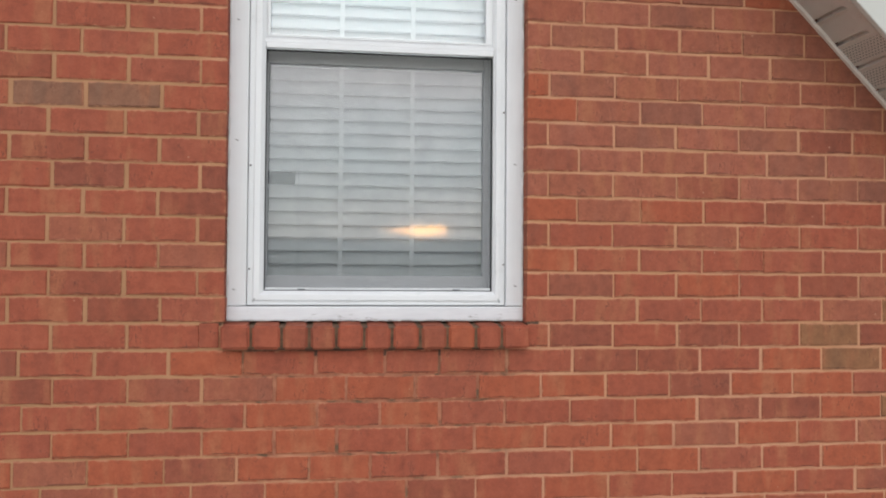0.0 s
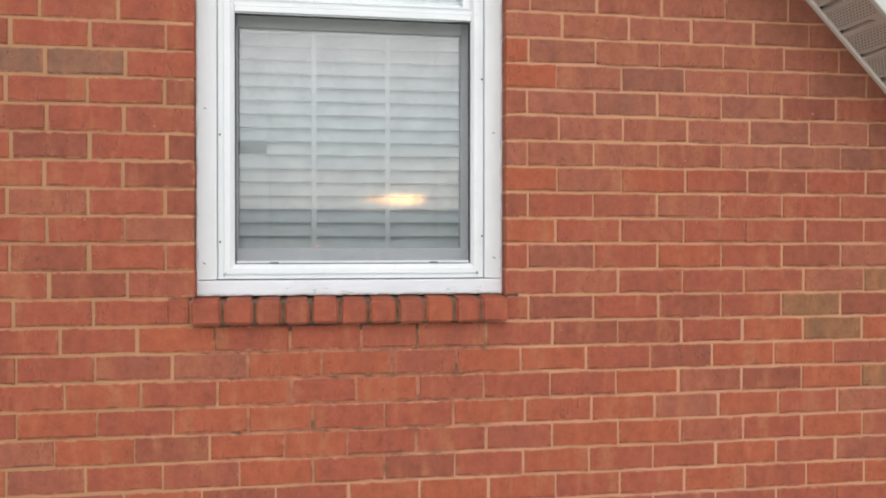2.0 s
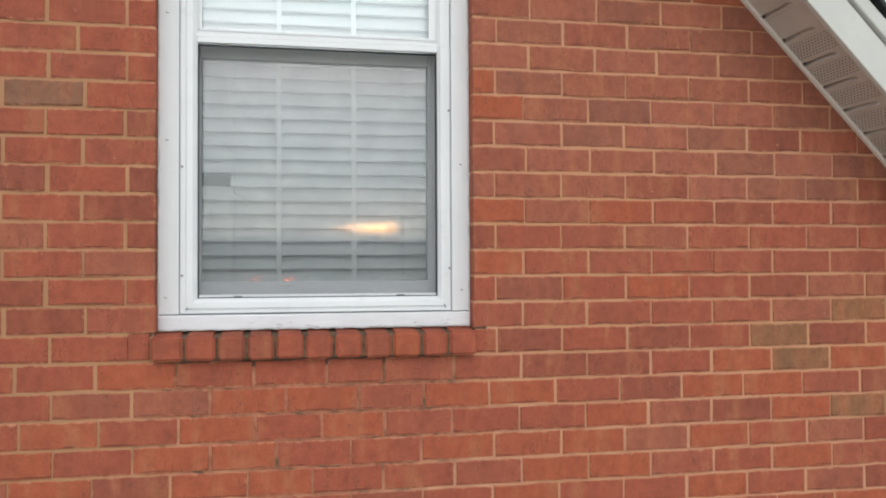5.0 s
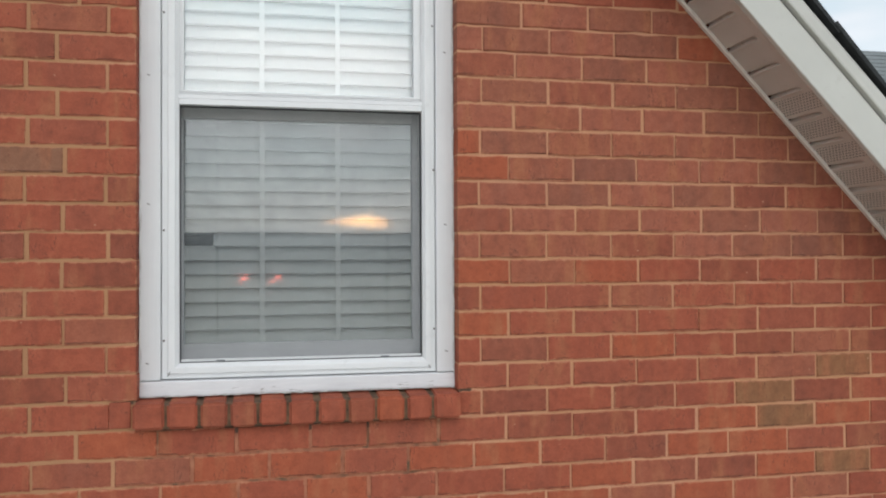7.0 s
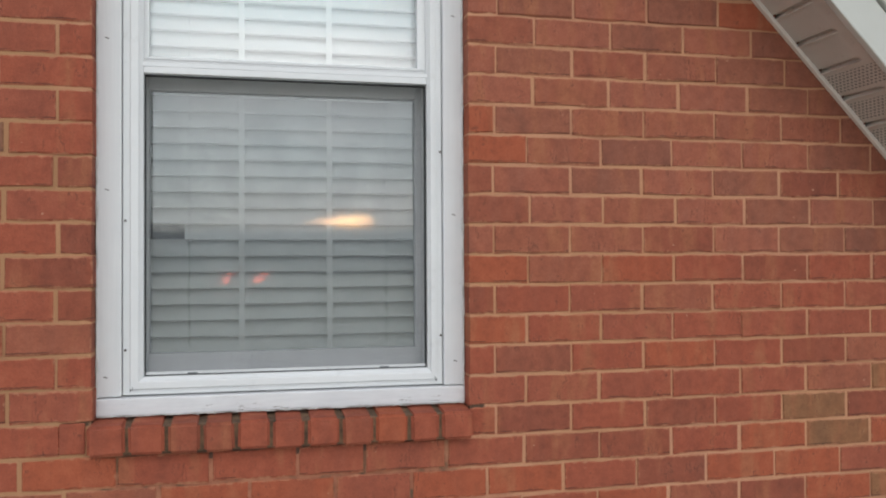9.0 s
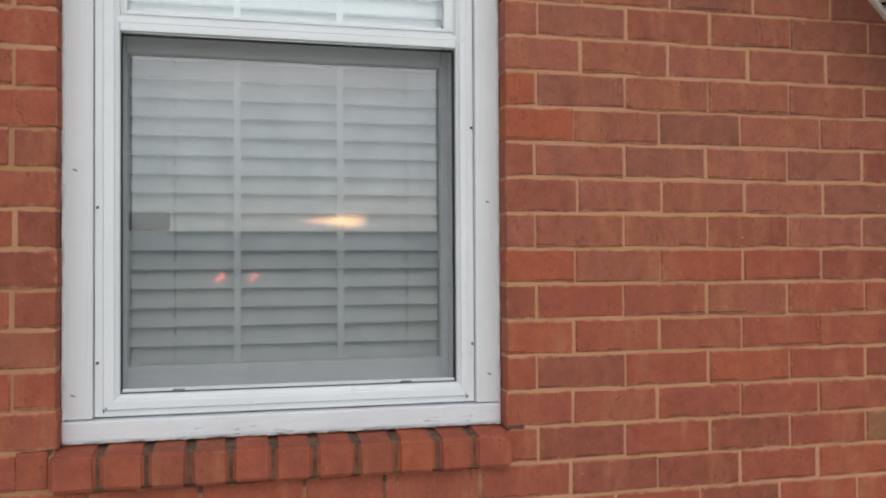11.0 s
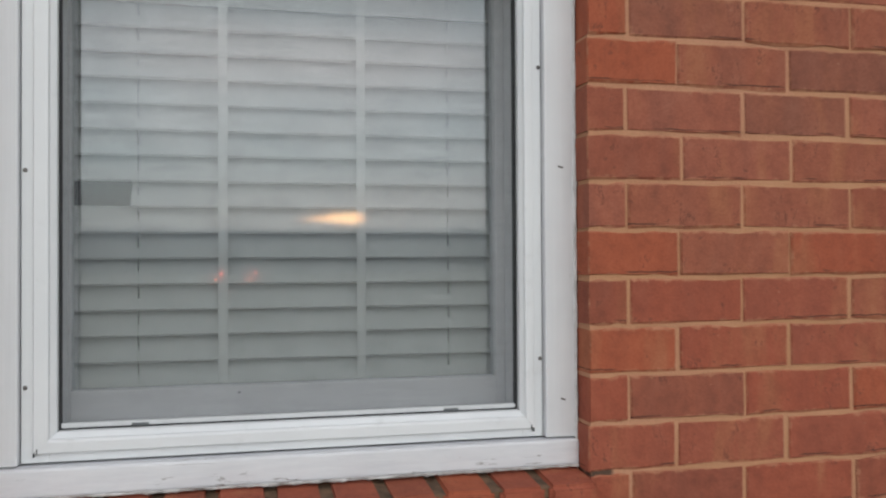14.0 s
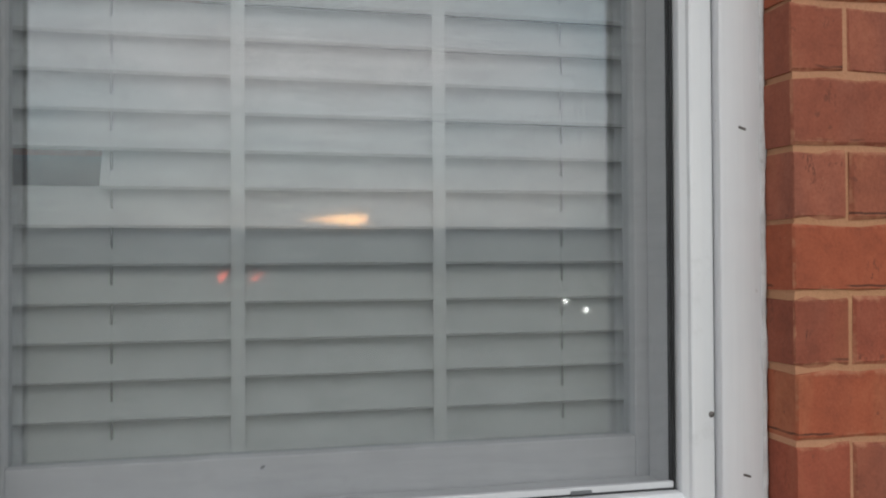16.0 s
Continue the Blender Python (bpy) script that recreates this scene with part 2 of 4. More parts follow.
def build_mortar(nt, bsdf):
    p = world_pos(nt)
    sand = noise_tex(nt, p, 420.0, 3.0, 0.7)
    base = ramp(nt, noise_tex(nt, p, 9.0, 4.0), [(0.3, (0.46, 0.218, 0.128)), (0.5, (0.53, 0.264, 0.157)), (0.7, (0.57, 0.294, 0.172))])
    base = blend(nt, 0.5, base, ramp(nt, sand, [(0.3, (0.6, 0.58, 0.55)), (0.7, (1.1, 1.1, 1.1))]), "MULTIPLY")
    tan = ramp(nt, noise_tex(nt, p, 1.4, 3.0), [(0.45, (0, 0, 0)), (0.65, (0.5, 0.5, 0.5))])
    base = blend(nt, tan, base, (0.47, 0.245, 0.110))
    # the smeared patch under the sill, where the joints were dirtied and repointed
    sep = nt.nodes.new("ShaderNodeSeparateXYZ")
    nt.links.new(p, sep.inputs[0])
    dx = maths(nt, "DIVIDE", maths(nt, "SUBTRACT", sep.outputs["X"], 0.16), 0.52)
    dz = maths(nt, "DIVIDE", maths(nt, "SUBTRACT", sep.outputs["Z"], 3.49), 0.30)
    r2 = maths(nt, "ADD", maths(nt, "MULTIPLY", dx, dx), maths(nt, "MULTIPLY", dz, dz))
    r2 = maths(nt, "ADD", r2, maths(nt, "MULTIPLY", maths(nt, "SUBTRACT", noise_tex(nt, p, 7.0, 3.0), 0.5), 2.2))
    # the wall west of the window is pointed with a browner, olive mix
    west = maths(nt, "ADD", maths(nt, "MULTIPLY", sep.outputs["X"], -1.0), maths(nt, "MULTIPLY", maths(nt, "SUBTRACT", noise_tex(nt, p, 5.0, 3.0), 0.5), 0.8))
    base = blend(nt, ramp(nt, west, [(0.22, (0, 0, 0)), (0.42, (0.7, 0.7, 0.7))]), base, (0.355, 0.190, 0.092))
    patch = ramp(nt, r2, [(0.35, (0.95, 0.95, 0.95)), (1.2, (0, 0, 0))])
    base = blend(nt, patch, base, ramp(nt, noise_tex(nt, p, 14.0, 3.0), [(0.38, (0.11, 0.070, 0.042)), (0.48, (0.29, 0.108, 0.062)), (0.66, (0.40, 0.160, 0.092))]))
    # black line below the sill: grime with the sill's shade painted into the joint
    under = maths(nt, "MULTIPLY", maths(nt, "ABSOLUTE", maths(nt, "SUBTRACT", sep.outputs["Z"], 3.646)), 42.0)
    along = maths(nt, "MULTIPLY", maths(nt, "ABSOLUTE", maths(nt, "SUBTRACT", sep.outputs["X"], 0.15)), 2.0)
    grime_shade = maths(nt, "ADD", maths(nt, "MAXIMUM", under, along), maths(nt, "MULTIPLY", noise_tex(nt, p, 30.0, 3.0), 0.5))
    base = blend(nt, ramp(nt, grime_shade, [(0.9, (0.85, 0.85, 0.85)), (1.25, (0, 0, 0))]), base, (0.07, 0.045, 0.035))
    # black grime and crevice shade painted into joints at both ends of the sill
    for cx, wx in ((0.622, 26.0), (-0.318, 17.0)):
        gx = maths(nt, "MULTIPLY", maths(nt, "ABSOLUTE", maths(nt, "SUBTRACT", sep.outputs["X"], cx)), wx)
        gz = maths(nt, "MULTIPLY", maths(nt, "ABSOLUTE", maths(nt, "SUBTRACT", sep.outputs["Z"], 3.728)), 50.0)
        spot = maths(nt, "ADD", maths(nt, "MAXIMUM", gx, gz), maths(nt, "MULTIPLY", noise_tex(nt, p, 40.0, 3.0), 0.7))
        base = blend(nt, ramp(nt, spot, [(0.8, (0.9, 0.9, 0.9)), (1.3, (0, 0, 0))]), base, (0.045, 0.032, 0.022))
    nt.links.new(base, bsdf.inputs["Base Color"])
    bump(nt, bsdf, sand, 0.002, 0.8)


M_MORTAR = mat("mortar", build_mortar, 0.95)


def plain(name, low, high, scale=6.0, rough=0.6, metal=0.0, grain=180.0, relief=0.0008, dirt=None, spec=0.5):
    """A surface with broad mottling, fine grain and, if given, a sparse dirt colour."""
    def build(nt, bsdf):
        p = coords(nt)
        base = ramp(nt, noise_tex(nt, p, scale, 4.0), [(0.3, low), (0.7, high)])
        if dirt:
            spots = noise_tex(nt, p, scale * 5, 6.0, 0.7)
            base = blend(nt, maths(nt, "MULTIPLY", ramp(nt, spots, [(0.60, (0, 0, 0)), (0.75, (1, 1, 1))]), 0.55), base, dirt)
        nt.links.new(base, bsdf.inputs["Base Color"])
        bsdf.inputs["Specular IOR Level"].default_value = spec
        bump(nt, bsdf, noise_tex(nt, p, grain, 3.0), relief, 0.5)
    return mat(name, build, rough, metal)


def build_paint(nt, bsdf):
    """White house paint on weathered wood: faint brush lines, grime, flaked spots."""
    p = coords(nt)
    base = ramp(nt, noise_tex(nt, p, 5.0, 5.0), [(0.3, (0.64, 0.64, 0.655)), (0.7, (0.71, 0.71, 0.725))])
    streak = noise_tex(nt, coords(nt, (60, 60, 1.5)), 3.0, 3.0)
    base = blend(nt, 0.35, base, ramp(nt, streak, [(0.3, (0.86, 0.86, 0.87)), (0.7, (1, 1, 1))]), "MULTIPLY")
    flake = noise_tex(nt, p, 34.0, 6.0, 0.75)
    base = blend(nt, ramp(nt, flake, [(0.69, (0, 0, 0)), (0.71, (0.8, 0.8, 0.8))]), base, (0.30, 0.27, 0.25))
    nt.links.new(base, bsdf.inputs["Base Color"])
    bump(nt, bsdf, streak, 0.0008, 0.5)


def build_sill_paint(nt, bsdf):
    """Thick white paint on a weathered board: long cracks, scuffs and bare flakes along the grain."""
    p = coords(nt)
    along = coords(nt, (0.12, 1, 1))
    base = ramp(nt, noise_tex(nt, p, 6.0, 5.0), [(0.3, (0.64, 0.64, 0.66)), (0.7, (0.73, 0.73, 0.745))])
    streak = noise_tex(nt, along, 130.0, 3.0)
    base = blend(nt, 0.5, base, ramp(nt, streak, [(0.3, (0.84, 0.84, 0.86)), (0.65, (1, 1, 1))]), "MULTIPLY")
    scuff = noise_tex(nt, coords(nt, (0.22, 1, 1)), 70.0, 5.0, 0.7)
    base = blend(nt, ramp(nt, scuff, [(0.665, (0, 0, 0)), (0.72, (0.6, 0.6, 0.6))]), base, (0.34, 0.33, 0.335))
    crack = maths(nt, "ABSOLUTE", maths(nt, "SUBTRACT", noise_tex(nt, coords(nt, (0.08, 1, 1)), 45.0, 4.0, 0.6), 0.5))
    some = ramp(nt, noise_tex(nt, p, 9.0, 2.0), [(0.52, (0, 0, 0)), (0.58, (1, 1, 1))])
    base = blend(nt, maths(nt, "MULTIPLY", maths(nt, "LESS_THAN", crack, 0.006), some), base, (0.22, 0.20, 0.19))
    nt.links.new(base, bsdf.inputs["Base Color"])
    bump(nt, bsdf, blend(nt, 0.6, streak, scuff), 0.0012, 0.6)


M_PAINT = mat("white_paint", build_paint, 0.5)
M_SILL = mat("sill_paint", build_sill_paint, 0.5)
M_ALU = plain("white_aluminium", (0.68, 0.685, 0.70), (0.74, 0.745, 0.755), 4.0, 0.38, relief=0.0002, dirt=(0.55, 0.55, 0.55))
M_VINYL = plain("sash_paint", (0.70, 0.705, 0.71), (0.76, 0.765, 0.77), 4.0, 0.5)
M_SASH = plain("weathered_sash_paint", (0.57, 0.578, 0.585), (0.64, 0.648, 0.655), 7.0, 0.6, dirt=(0.48, 0.48, 0.48))
M_TRACK = plain("track_paint", (0.62, 0.625, 0.63), (0.69, 0.695, 0.70), 9.0, 0.6)
M_RAIL = plain("screen_rail", (0.56, 0.565, 0.575), (0.63, 0.635, 0.645), 30.0, 0.5, dirt=(0.35, 0.34, 0.33))
M_GASKET = plain("black_gasket", (0.02, 0.02, 0.022), (0.03, 0.03, 0.032), 20.0, 0.7)
M_SHADE = plain("joint_shade", (0.10, 0.10, 0.105), (0.16, 0.16, 0.165), 20.0, 0.8)
M_CAULK = plain("old_caulk", (0.20, 0.17, 0.155), (0.66, 0.64, 0.63), 34.0, 0.7, relief=0.002, dirt=(0.07, 0.05, 0.04))
M_BEAD = plain("side_caulk", (0.42, 0.40, 0.39), (0.72, 0.715, 0.715), 22.0, 0.7, relief=0.001, dirt=(0.20, 0.16, 0.14))
M_TAB = plain("grey_tab", (0.10, 0.105, 0.11), (0.15, 0.155, 0.16), 60.0, 0.6)
M_SCREW = plain("dull_screw", (0.10, 0.09, 0.085), (0.2, 0.18, 0.17), 80.0, 0.5, 0.6)
M_SLAT = plain("white_slat", (0.65, 0.665, 0.67), (0.70, 0.715, 0.72), 9.0, 0.55, grain=60.0, relief=0.0004)
M_TAPE = plain("white_cord_tape", (0.74, 0.75, 0.75), (0.80, 0.81, 0.81), 40.0, 0.85)
M_CORD = plain("grey_cord", (0.24, 0.245, 0.25), (0.32, 0.325, 0.33), 60.0, 0.9)
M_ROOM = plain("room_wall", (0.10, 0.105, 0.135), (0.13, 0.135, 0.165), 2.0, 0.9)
M_SOFFIT = plain("beige_vinyl", (0.82, 0.735, 0.665), (0.87, 0.785, 0.715), 6.0, 0.45, dirt=(0.38, 0.31, 0.26))
M_CHANNEL = plain("channel_vinyl", (0.66, 0.58, 0.52), (0.72, 0.635, 0.57), 6.0, 0.45)
M_FASCIA = plain("cream_fascia", (0.47, 0.465, 0.435), (0.53, 0.525, 0.49), 3.0, 0.45, dirt=(0.40, 0.385, 0.36))
M_KEY = plain("cast_stone", (0.50, 0.45, 0.40), (0.58, 0.53, 0.47), 12.0, 0.9, relief=0.002, dirt=(0.35, 0.30, 0.26))
M_JOINT = plain("dirty_mortar", (0.055, 0.036, 0.022), (0.19, 0.110, 0.062), 38.0, 0.95, relief=0.002)
M_SHINGLE = plain("dark_shingle", (0.018, 0.020, 0.022), (0.035, 0.038, 0.040), 30.0, 0.95, relief=0.003)
M_SHINGLE_FAR = plain("grey_shingle", (0.15, 0.17, 0.175), (0.22, 0.24, 0.245), 5.0, 0.95, relief=0.004)
M_SIDING = plain("pale_siding", (0.50, 0.50, 0.48), (0.58, 0.58, 0.56), 2.0, 0.7)
# lawn colour is raised well above grass, to bounce light onto the soffit
M_GRASS = plain("lawn", (0.38, 0.365, 0.30), (0.46, 0.435, 0.36), 0.6, 0.95, grain=30.0, relief=0.05, dirt=(0.30, 0.26, 0.18))
# distance haze is mixed into these three colours, palest on the hills
M_RIDGE = plain("ridge_haze_tint", (0.56, 0.59, 0.61), (0.62, 0.65, 0.67), 0.05, 1.0, grain=0.5, relief=0.2)
M_HILLS = plain("hills_haze_tint", (0.76, 0.80, 0.84), (0.82, 0.86, 0.90), 0.05, 1.0, grain=0.5, relief=0.2)
M_TREES = plain("woods_haze_tint", (0.36, 0.38, 0.385), (0.42, 0.44, 0.445), 0.05, 1.0, grain=0.5, relief=0.5)


def build_vent(nt, bsdf):
    """Soffit vinyl pierced by rows of small round vent holes."""
    p = coords(nt)
    base = ramp(nt, noise_tex(nt, p, 6.0, 4.0), [(0.3, (0.82, 0.735, 0.665)), (0.7, (0.87, 0.785, 0.715))])
    sep = nt.nodes.new("ShaderNodeSeparateXYZ")
    nt.links.new(p, sep.inputs[0])
    row = maths(nt, "DIVIDE", sep.outputs["X"], 0.0092)
    shift = maths(nt, "MULTIPLY", maths(nt, "MODULO", maths(nt, "FLOOR", maths(nt, "ADD", row, 40.0)), 2.0), 0.5)
    u = maths(nt, "SUBTRACT", maths(nt, "FRACT", row), 0.5)
    v = maths(nt, "SUBTRACT", maths(nt, "FRACT", maths(nt, "ADD", maths(nt, "DIVIDE", sep.outputs["Y"], 0.0150), shift)), 0.5)
    r = maths(nt, "SQRT", maths(nt, "ADD", maths(nt, "MULTIPLY", u, u), maths(nt, "MULTIPLY", maths(nt, "MULTIPLY", v, v), 0.8)))
    hole = maths(nt, "LESS_THAN", r, 0.27)
    inside = maths(nt, "LESS_THAN", maths(nt, "ABSOLUTE", maths(nt, "ADD", sep.outputs["X"], 0.012)), 0.030)
    hole = maths(nt, "MULTIPLY", hole, inside)
    base = blend(nt, hole, base, (0.34, 0.285, 0.245))
    nt.links.new(base, bsdf.inputs["Base Color"])


M_VENT = mat("vented_vinyl", build_vent, 0.45)


def glass_material(name, tint, wave, mirror):
    m = bpy.data.materials.new(name)
    m.use_nodes = True
    nt = m.node_tree
    nt.nodes.clear()
    out = nt.nodes.new("ShaderNodeOutputMaterial")
    tr = nt.nodes.new("ShaderNodeBsdfTransparent")
    tr.inputs["Color"].default_value = (*tint, 1)
    gl = nt.nodes.new("ShaderNodeBsdfGlossy")
    gl.inputs["Color"].default_value = (0.945, 0.98, 1.0, 1)
    gl.inputs["Roughness"].default_value = 0.035
    lw = nt.nodes.new("ShaderNodeLayerWeight")
    lw.inputs["Blend"].default_value = 0.5
    sheen = maths(nt, "ADD", maths(nt, "MULTIPLY", maths(nt, "POWER", lw.outputs["Facing"], 5.0), 0.87), mirror)
    bp = nt.nodes.new("ShaderNodeBump")
    bp.inputs["Strength"].default_value, bp.inputs["Distance"].default_value = 1.0, wave
    nt.links.new(noise_tex(nt, coords(nt), 7.0, 1.0), bp.inputs["Height"])
    nt.links.new(bp.outputs["Normal"], gl.inputs["Normal"])
    mx = nt.nodes.new("ShaderNodeMixShader")
    nt.links.new(sheen, mx.inputs[0])
    nt.links.new(tr.outputs[0], mx.inputs[1])
    nt.links.new(gl.outputs[0], mx.inputs[2])
    nt.links.new(mx.outputs[0], out.inputs["Surface"])
    return m


M_GLASS = glass_material("window_glass", (0.985, 0.993, 0.99), 0.00014, 0.158)
M_STORM = glass_material("storm_glass", (0.965, 0.972, 0.97), 0.00014, 0.080)


def screen_material():
    """Fibreglass insect mesh: fuzzy grey threads that veil about a third of what lies behind."""
    m = bpy.data.materials.new("insect_mesh")
    m.use_nodes = True
    nt = m.node_tree
    nt.nodes.clear()
    out = nt.nodes.new("ShaderNodeOutputMaterial")
    tr = nt.nodes.new("ShaderNodeBsdfTransparent")
    df = nt.nodes.new("ShaderNodeBsdfDiffuse")
    df.inputs["Color"].default_value = (0.129, 0.133, 0.139, 1)
    sep = nt.nodes.new("ShaderNodeSeparateXYZ")
    nt.links.new(coords(nt), sep.inputs[0])
    a = maths(nt, "LESS_THAN", maths(nt, "FRACT", maths(nt, "DIVIDE", sep.outputs["X"], 0.0014)), 0.20)
    b = maths(nt, "LESS_THAN", maths(nt, "FRACT", maths(nt, "DIVIDE", sep.outputs["Z"], 0.0014)), 0.20)
    mx = nt.nodes.new("ShaderNodeMixShader")
    dust = maths(nt, "MULTIPLY", maths(nt, "SUBTRACT", noise_tex(nt, coords(nt, (6, 1, 70)), 1.6, 5.0, 0.7), 0.5), 0.16)
    blotch = maths(nt, "MULTIPLY", maths(nt, "SUBTRACT", noise_tex(nt, coords(nt), 14.0, 4.0, 0.65), 0.5), 0.12)
    veil = maths(nt, "ADD", maths(nt, "ADD", dust, blotch), 0.31)
    nt.links.new(maths(nt, "ADD", maths(nt, "MULTIPLY", maths(nt, "MAXIMUM", a, b), 0.14), veil), mx.inputs[0])
    nt.links.new(tr.outputs[0], mx.inputs[1])
    nt.links.new(df.outputs[0], mx.inputs[2])
    nt.links.new(mx.outputs[0], out.inputs["Surface"])
    return m


M_SCREEN = screen_material()


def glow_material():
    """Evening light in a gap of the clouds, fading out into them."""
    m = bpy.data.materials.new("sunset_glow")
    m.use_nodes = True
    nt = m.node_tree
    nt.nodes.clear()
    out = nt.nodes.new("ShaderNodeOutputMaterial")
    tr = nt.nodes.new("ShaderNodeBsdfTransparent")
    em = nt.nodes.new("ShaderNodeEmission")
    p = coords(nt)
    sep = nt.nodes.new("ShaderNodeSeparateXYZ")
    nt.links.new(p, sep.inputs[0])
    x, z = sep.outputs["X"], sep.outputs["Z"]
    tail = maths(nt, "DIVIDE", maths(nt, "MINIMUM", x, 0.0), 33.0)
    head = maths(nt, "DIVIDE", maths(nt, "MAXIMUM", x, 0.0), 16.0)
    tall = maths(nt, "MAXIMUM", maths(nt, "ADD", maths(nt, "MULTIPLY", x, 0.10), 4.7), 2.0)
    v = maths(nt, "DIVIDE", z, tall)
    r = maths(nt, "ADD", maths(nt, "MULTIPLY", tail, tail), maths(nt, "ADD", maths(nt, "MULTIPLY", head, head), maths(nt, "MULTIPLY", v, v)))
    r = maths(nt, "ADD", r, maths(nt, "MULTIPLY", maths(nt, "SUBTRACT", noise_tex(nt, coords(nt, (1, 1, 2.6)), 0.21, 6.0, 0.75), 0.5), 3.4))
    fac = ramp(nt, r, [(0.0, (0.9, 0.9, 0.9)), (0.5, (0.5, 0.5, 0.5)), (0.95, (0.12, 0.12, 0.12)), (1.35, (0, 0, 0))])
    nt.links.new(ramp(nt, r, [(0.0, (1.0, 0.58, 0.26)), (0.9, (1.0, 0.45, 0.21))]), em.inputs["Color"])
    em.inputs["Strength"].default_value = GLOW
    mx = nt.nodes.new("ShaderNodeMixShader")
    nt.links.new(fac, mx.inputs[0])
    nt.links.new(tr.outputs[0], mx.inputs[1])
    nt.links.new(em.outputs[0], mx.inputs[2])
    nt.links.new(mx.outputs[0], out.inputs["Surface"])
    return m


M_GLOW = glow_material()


# ---- mesh helpers ----
def mesh_of(name, bm, materials):
    me = bpy.data.meshes.new(name)
    bm.normal_update()
    bm.to_mesh(me)
    bm.free()
    for m in materials if isinstance(materials, (list, tuple)) else [materials]:
        me.materials.append(m)
    return me


def part(name, bm, material, parent, label="", at=None):
    ob = new(name, mesh_of(name, bm, material))
    if parent is not None:
        ob.parent = parent
    if at is not None:
        ob.matrix_basis = at
    return tagged(ob, label)


def add_box(bm, x0, x1, y0, y1, z0, z1, bevel=0.0, m=None):
    made = bmesh.ops.create_cube(bm, size=1.0)["verts"]
    bmesh.ops.scale(bm, vec=(x1 - x0, y1 - y0, z1 - z0), verts=made)
    bmesh.ops.translate(bm, vec=((x0 + x1) / 2, (y0 + y1) / 2, (z0 + z1) / 2), verts=made)
    if m is not None:
        bmesh.ops.transform(bm, matrix=m, verts=made)
    if bevel:
        edges = list({e for v in made for e in v.link_edges})
        bmesh.ops.bevel(bm, geom=edges, offset=bevel, segments=2, affect="EDGES", profile=0.6)
    return bm


def box(x0, x1, y0, y1, z0, z1, bevel=0.0, m=None):
    return add_box(bmesh.new(), x0, x1, y0, y1, z0, z1, bevel, m)


def add_prism(bm, outline, y0, y1):
    """A prism over a convex outline in x and z, from y0 back to y1."""
    front = [bm.verts.new((x, y0, z)) for x, z in outline]
    back = [bm.verts.new((x, y1, z)) for x, z in outline]
    bm.faces.new(front)
    bm.faces.new(back[::-1])
    for i in range(len(outline)):
        j = (i + 1) % len(outline)
        bm.faces.new((front[j], front[i], back[i], back[j]))
    bmesh.ops.recalc_face_normals(bm, faces=bm.faces[:])
    return bm


def empty(name, label, category, group="", kind="", at=None):
    ob = new(name)
    ob.empty_display_size = 0.1
    if at is not None:
        ob.matrix_basis = at
    return tagged(ob, label, category, group, kind)


# ---- the plan ----
COURSE, LENGTH, JOINT = 0.0761, 0.203, 0.0071
BED = 3.346                       # top of bed joint number 0
OPEN_L, OPEN_R, OPEN_TOP = -0.2865, 0.602, 5.36
SILL_TOP, SILL_LOW = 3.729, 3.652
RAKE = Vector((1.611, 0, 4.597))  # a point where the soffit meets the wall
SLOPE = radians(45.5)
RIDGE_X, EAVE_X = -0.6, 3.0
LEFT_X = 2 * RIDGE_X - EAVE_X
OVERHANG = 0.218
DEPTH = 8.0


def rake_z(x):
    """Height of the soffit line over the wall at x."""
    return RAKE.z - (abs(x - RIDGE_X) - (RAKE.x - RIDGE_X)) * math.tan(SLOPE)


# ---- ground and distance ----
bm = bmesh.new()
bmesh.ops.create_grid(bm, x_segments=40, y_segments=40, size=1500)
for v in bm.verts:
    far = max(0.0, v.co.length - 60) / 1400
    v.co.z = -0.02 + far * 3 * noise.noise(v.co * 0.004)
tagged(part("ground", bm, M_GRASS, None), "lawn running out to the far fields, lightened to bounce light upwards", "ground", kind="structure")

rng = random.Random(5)
for name, material, dist, tall, cells, label in (("backdrop_woods", M_TREES, 330, 9.5, 260, "far line of woods on the horizon, haze put into its colour"),
                                                 ("backdrop_ridge", M_RIDGE, 430, 16.0, 240, "wooded ridge behind the woods, haze put into its colour"),
                                                 ("backdrop_hills", M_HILLS, 520, 24.0, 240, "hills along the horizon, haze put into their pale colour")):
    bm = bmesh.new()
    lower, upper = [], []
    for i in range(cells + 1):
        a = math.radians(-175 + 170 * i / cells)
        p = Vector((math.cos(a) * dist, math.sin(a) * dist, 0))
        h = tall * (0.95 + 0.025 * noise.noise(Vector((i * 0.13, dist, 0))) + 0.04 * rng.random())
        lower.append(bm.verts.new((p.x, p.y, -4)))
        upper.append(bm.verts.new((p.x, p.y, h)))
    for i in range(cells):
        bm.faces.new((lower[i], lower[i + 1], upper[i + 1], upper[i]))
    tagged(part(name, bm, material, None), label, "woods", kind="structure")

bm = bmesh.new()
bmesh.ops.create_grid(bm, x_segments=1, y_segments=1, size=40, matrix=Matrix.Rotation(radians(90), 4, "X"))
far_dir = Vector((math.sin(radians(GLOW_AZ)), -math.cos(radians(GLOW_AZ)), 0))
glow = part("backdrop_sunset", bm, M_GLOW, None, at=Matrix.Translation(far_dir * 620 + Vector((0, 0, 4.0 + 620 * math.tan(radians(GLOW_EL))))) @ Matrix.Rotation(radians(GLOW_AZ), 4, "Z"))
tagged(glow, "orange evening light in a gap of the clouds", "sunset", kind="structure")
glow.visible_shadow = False


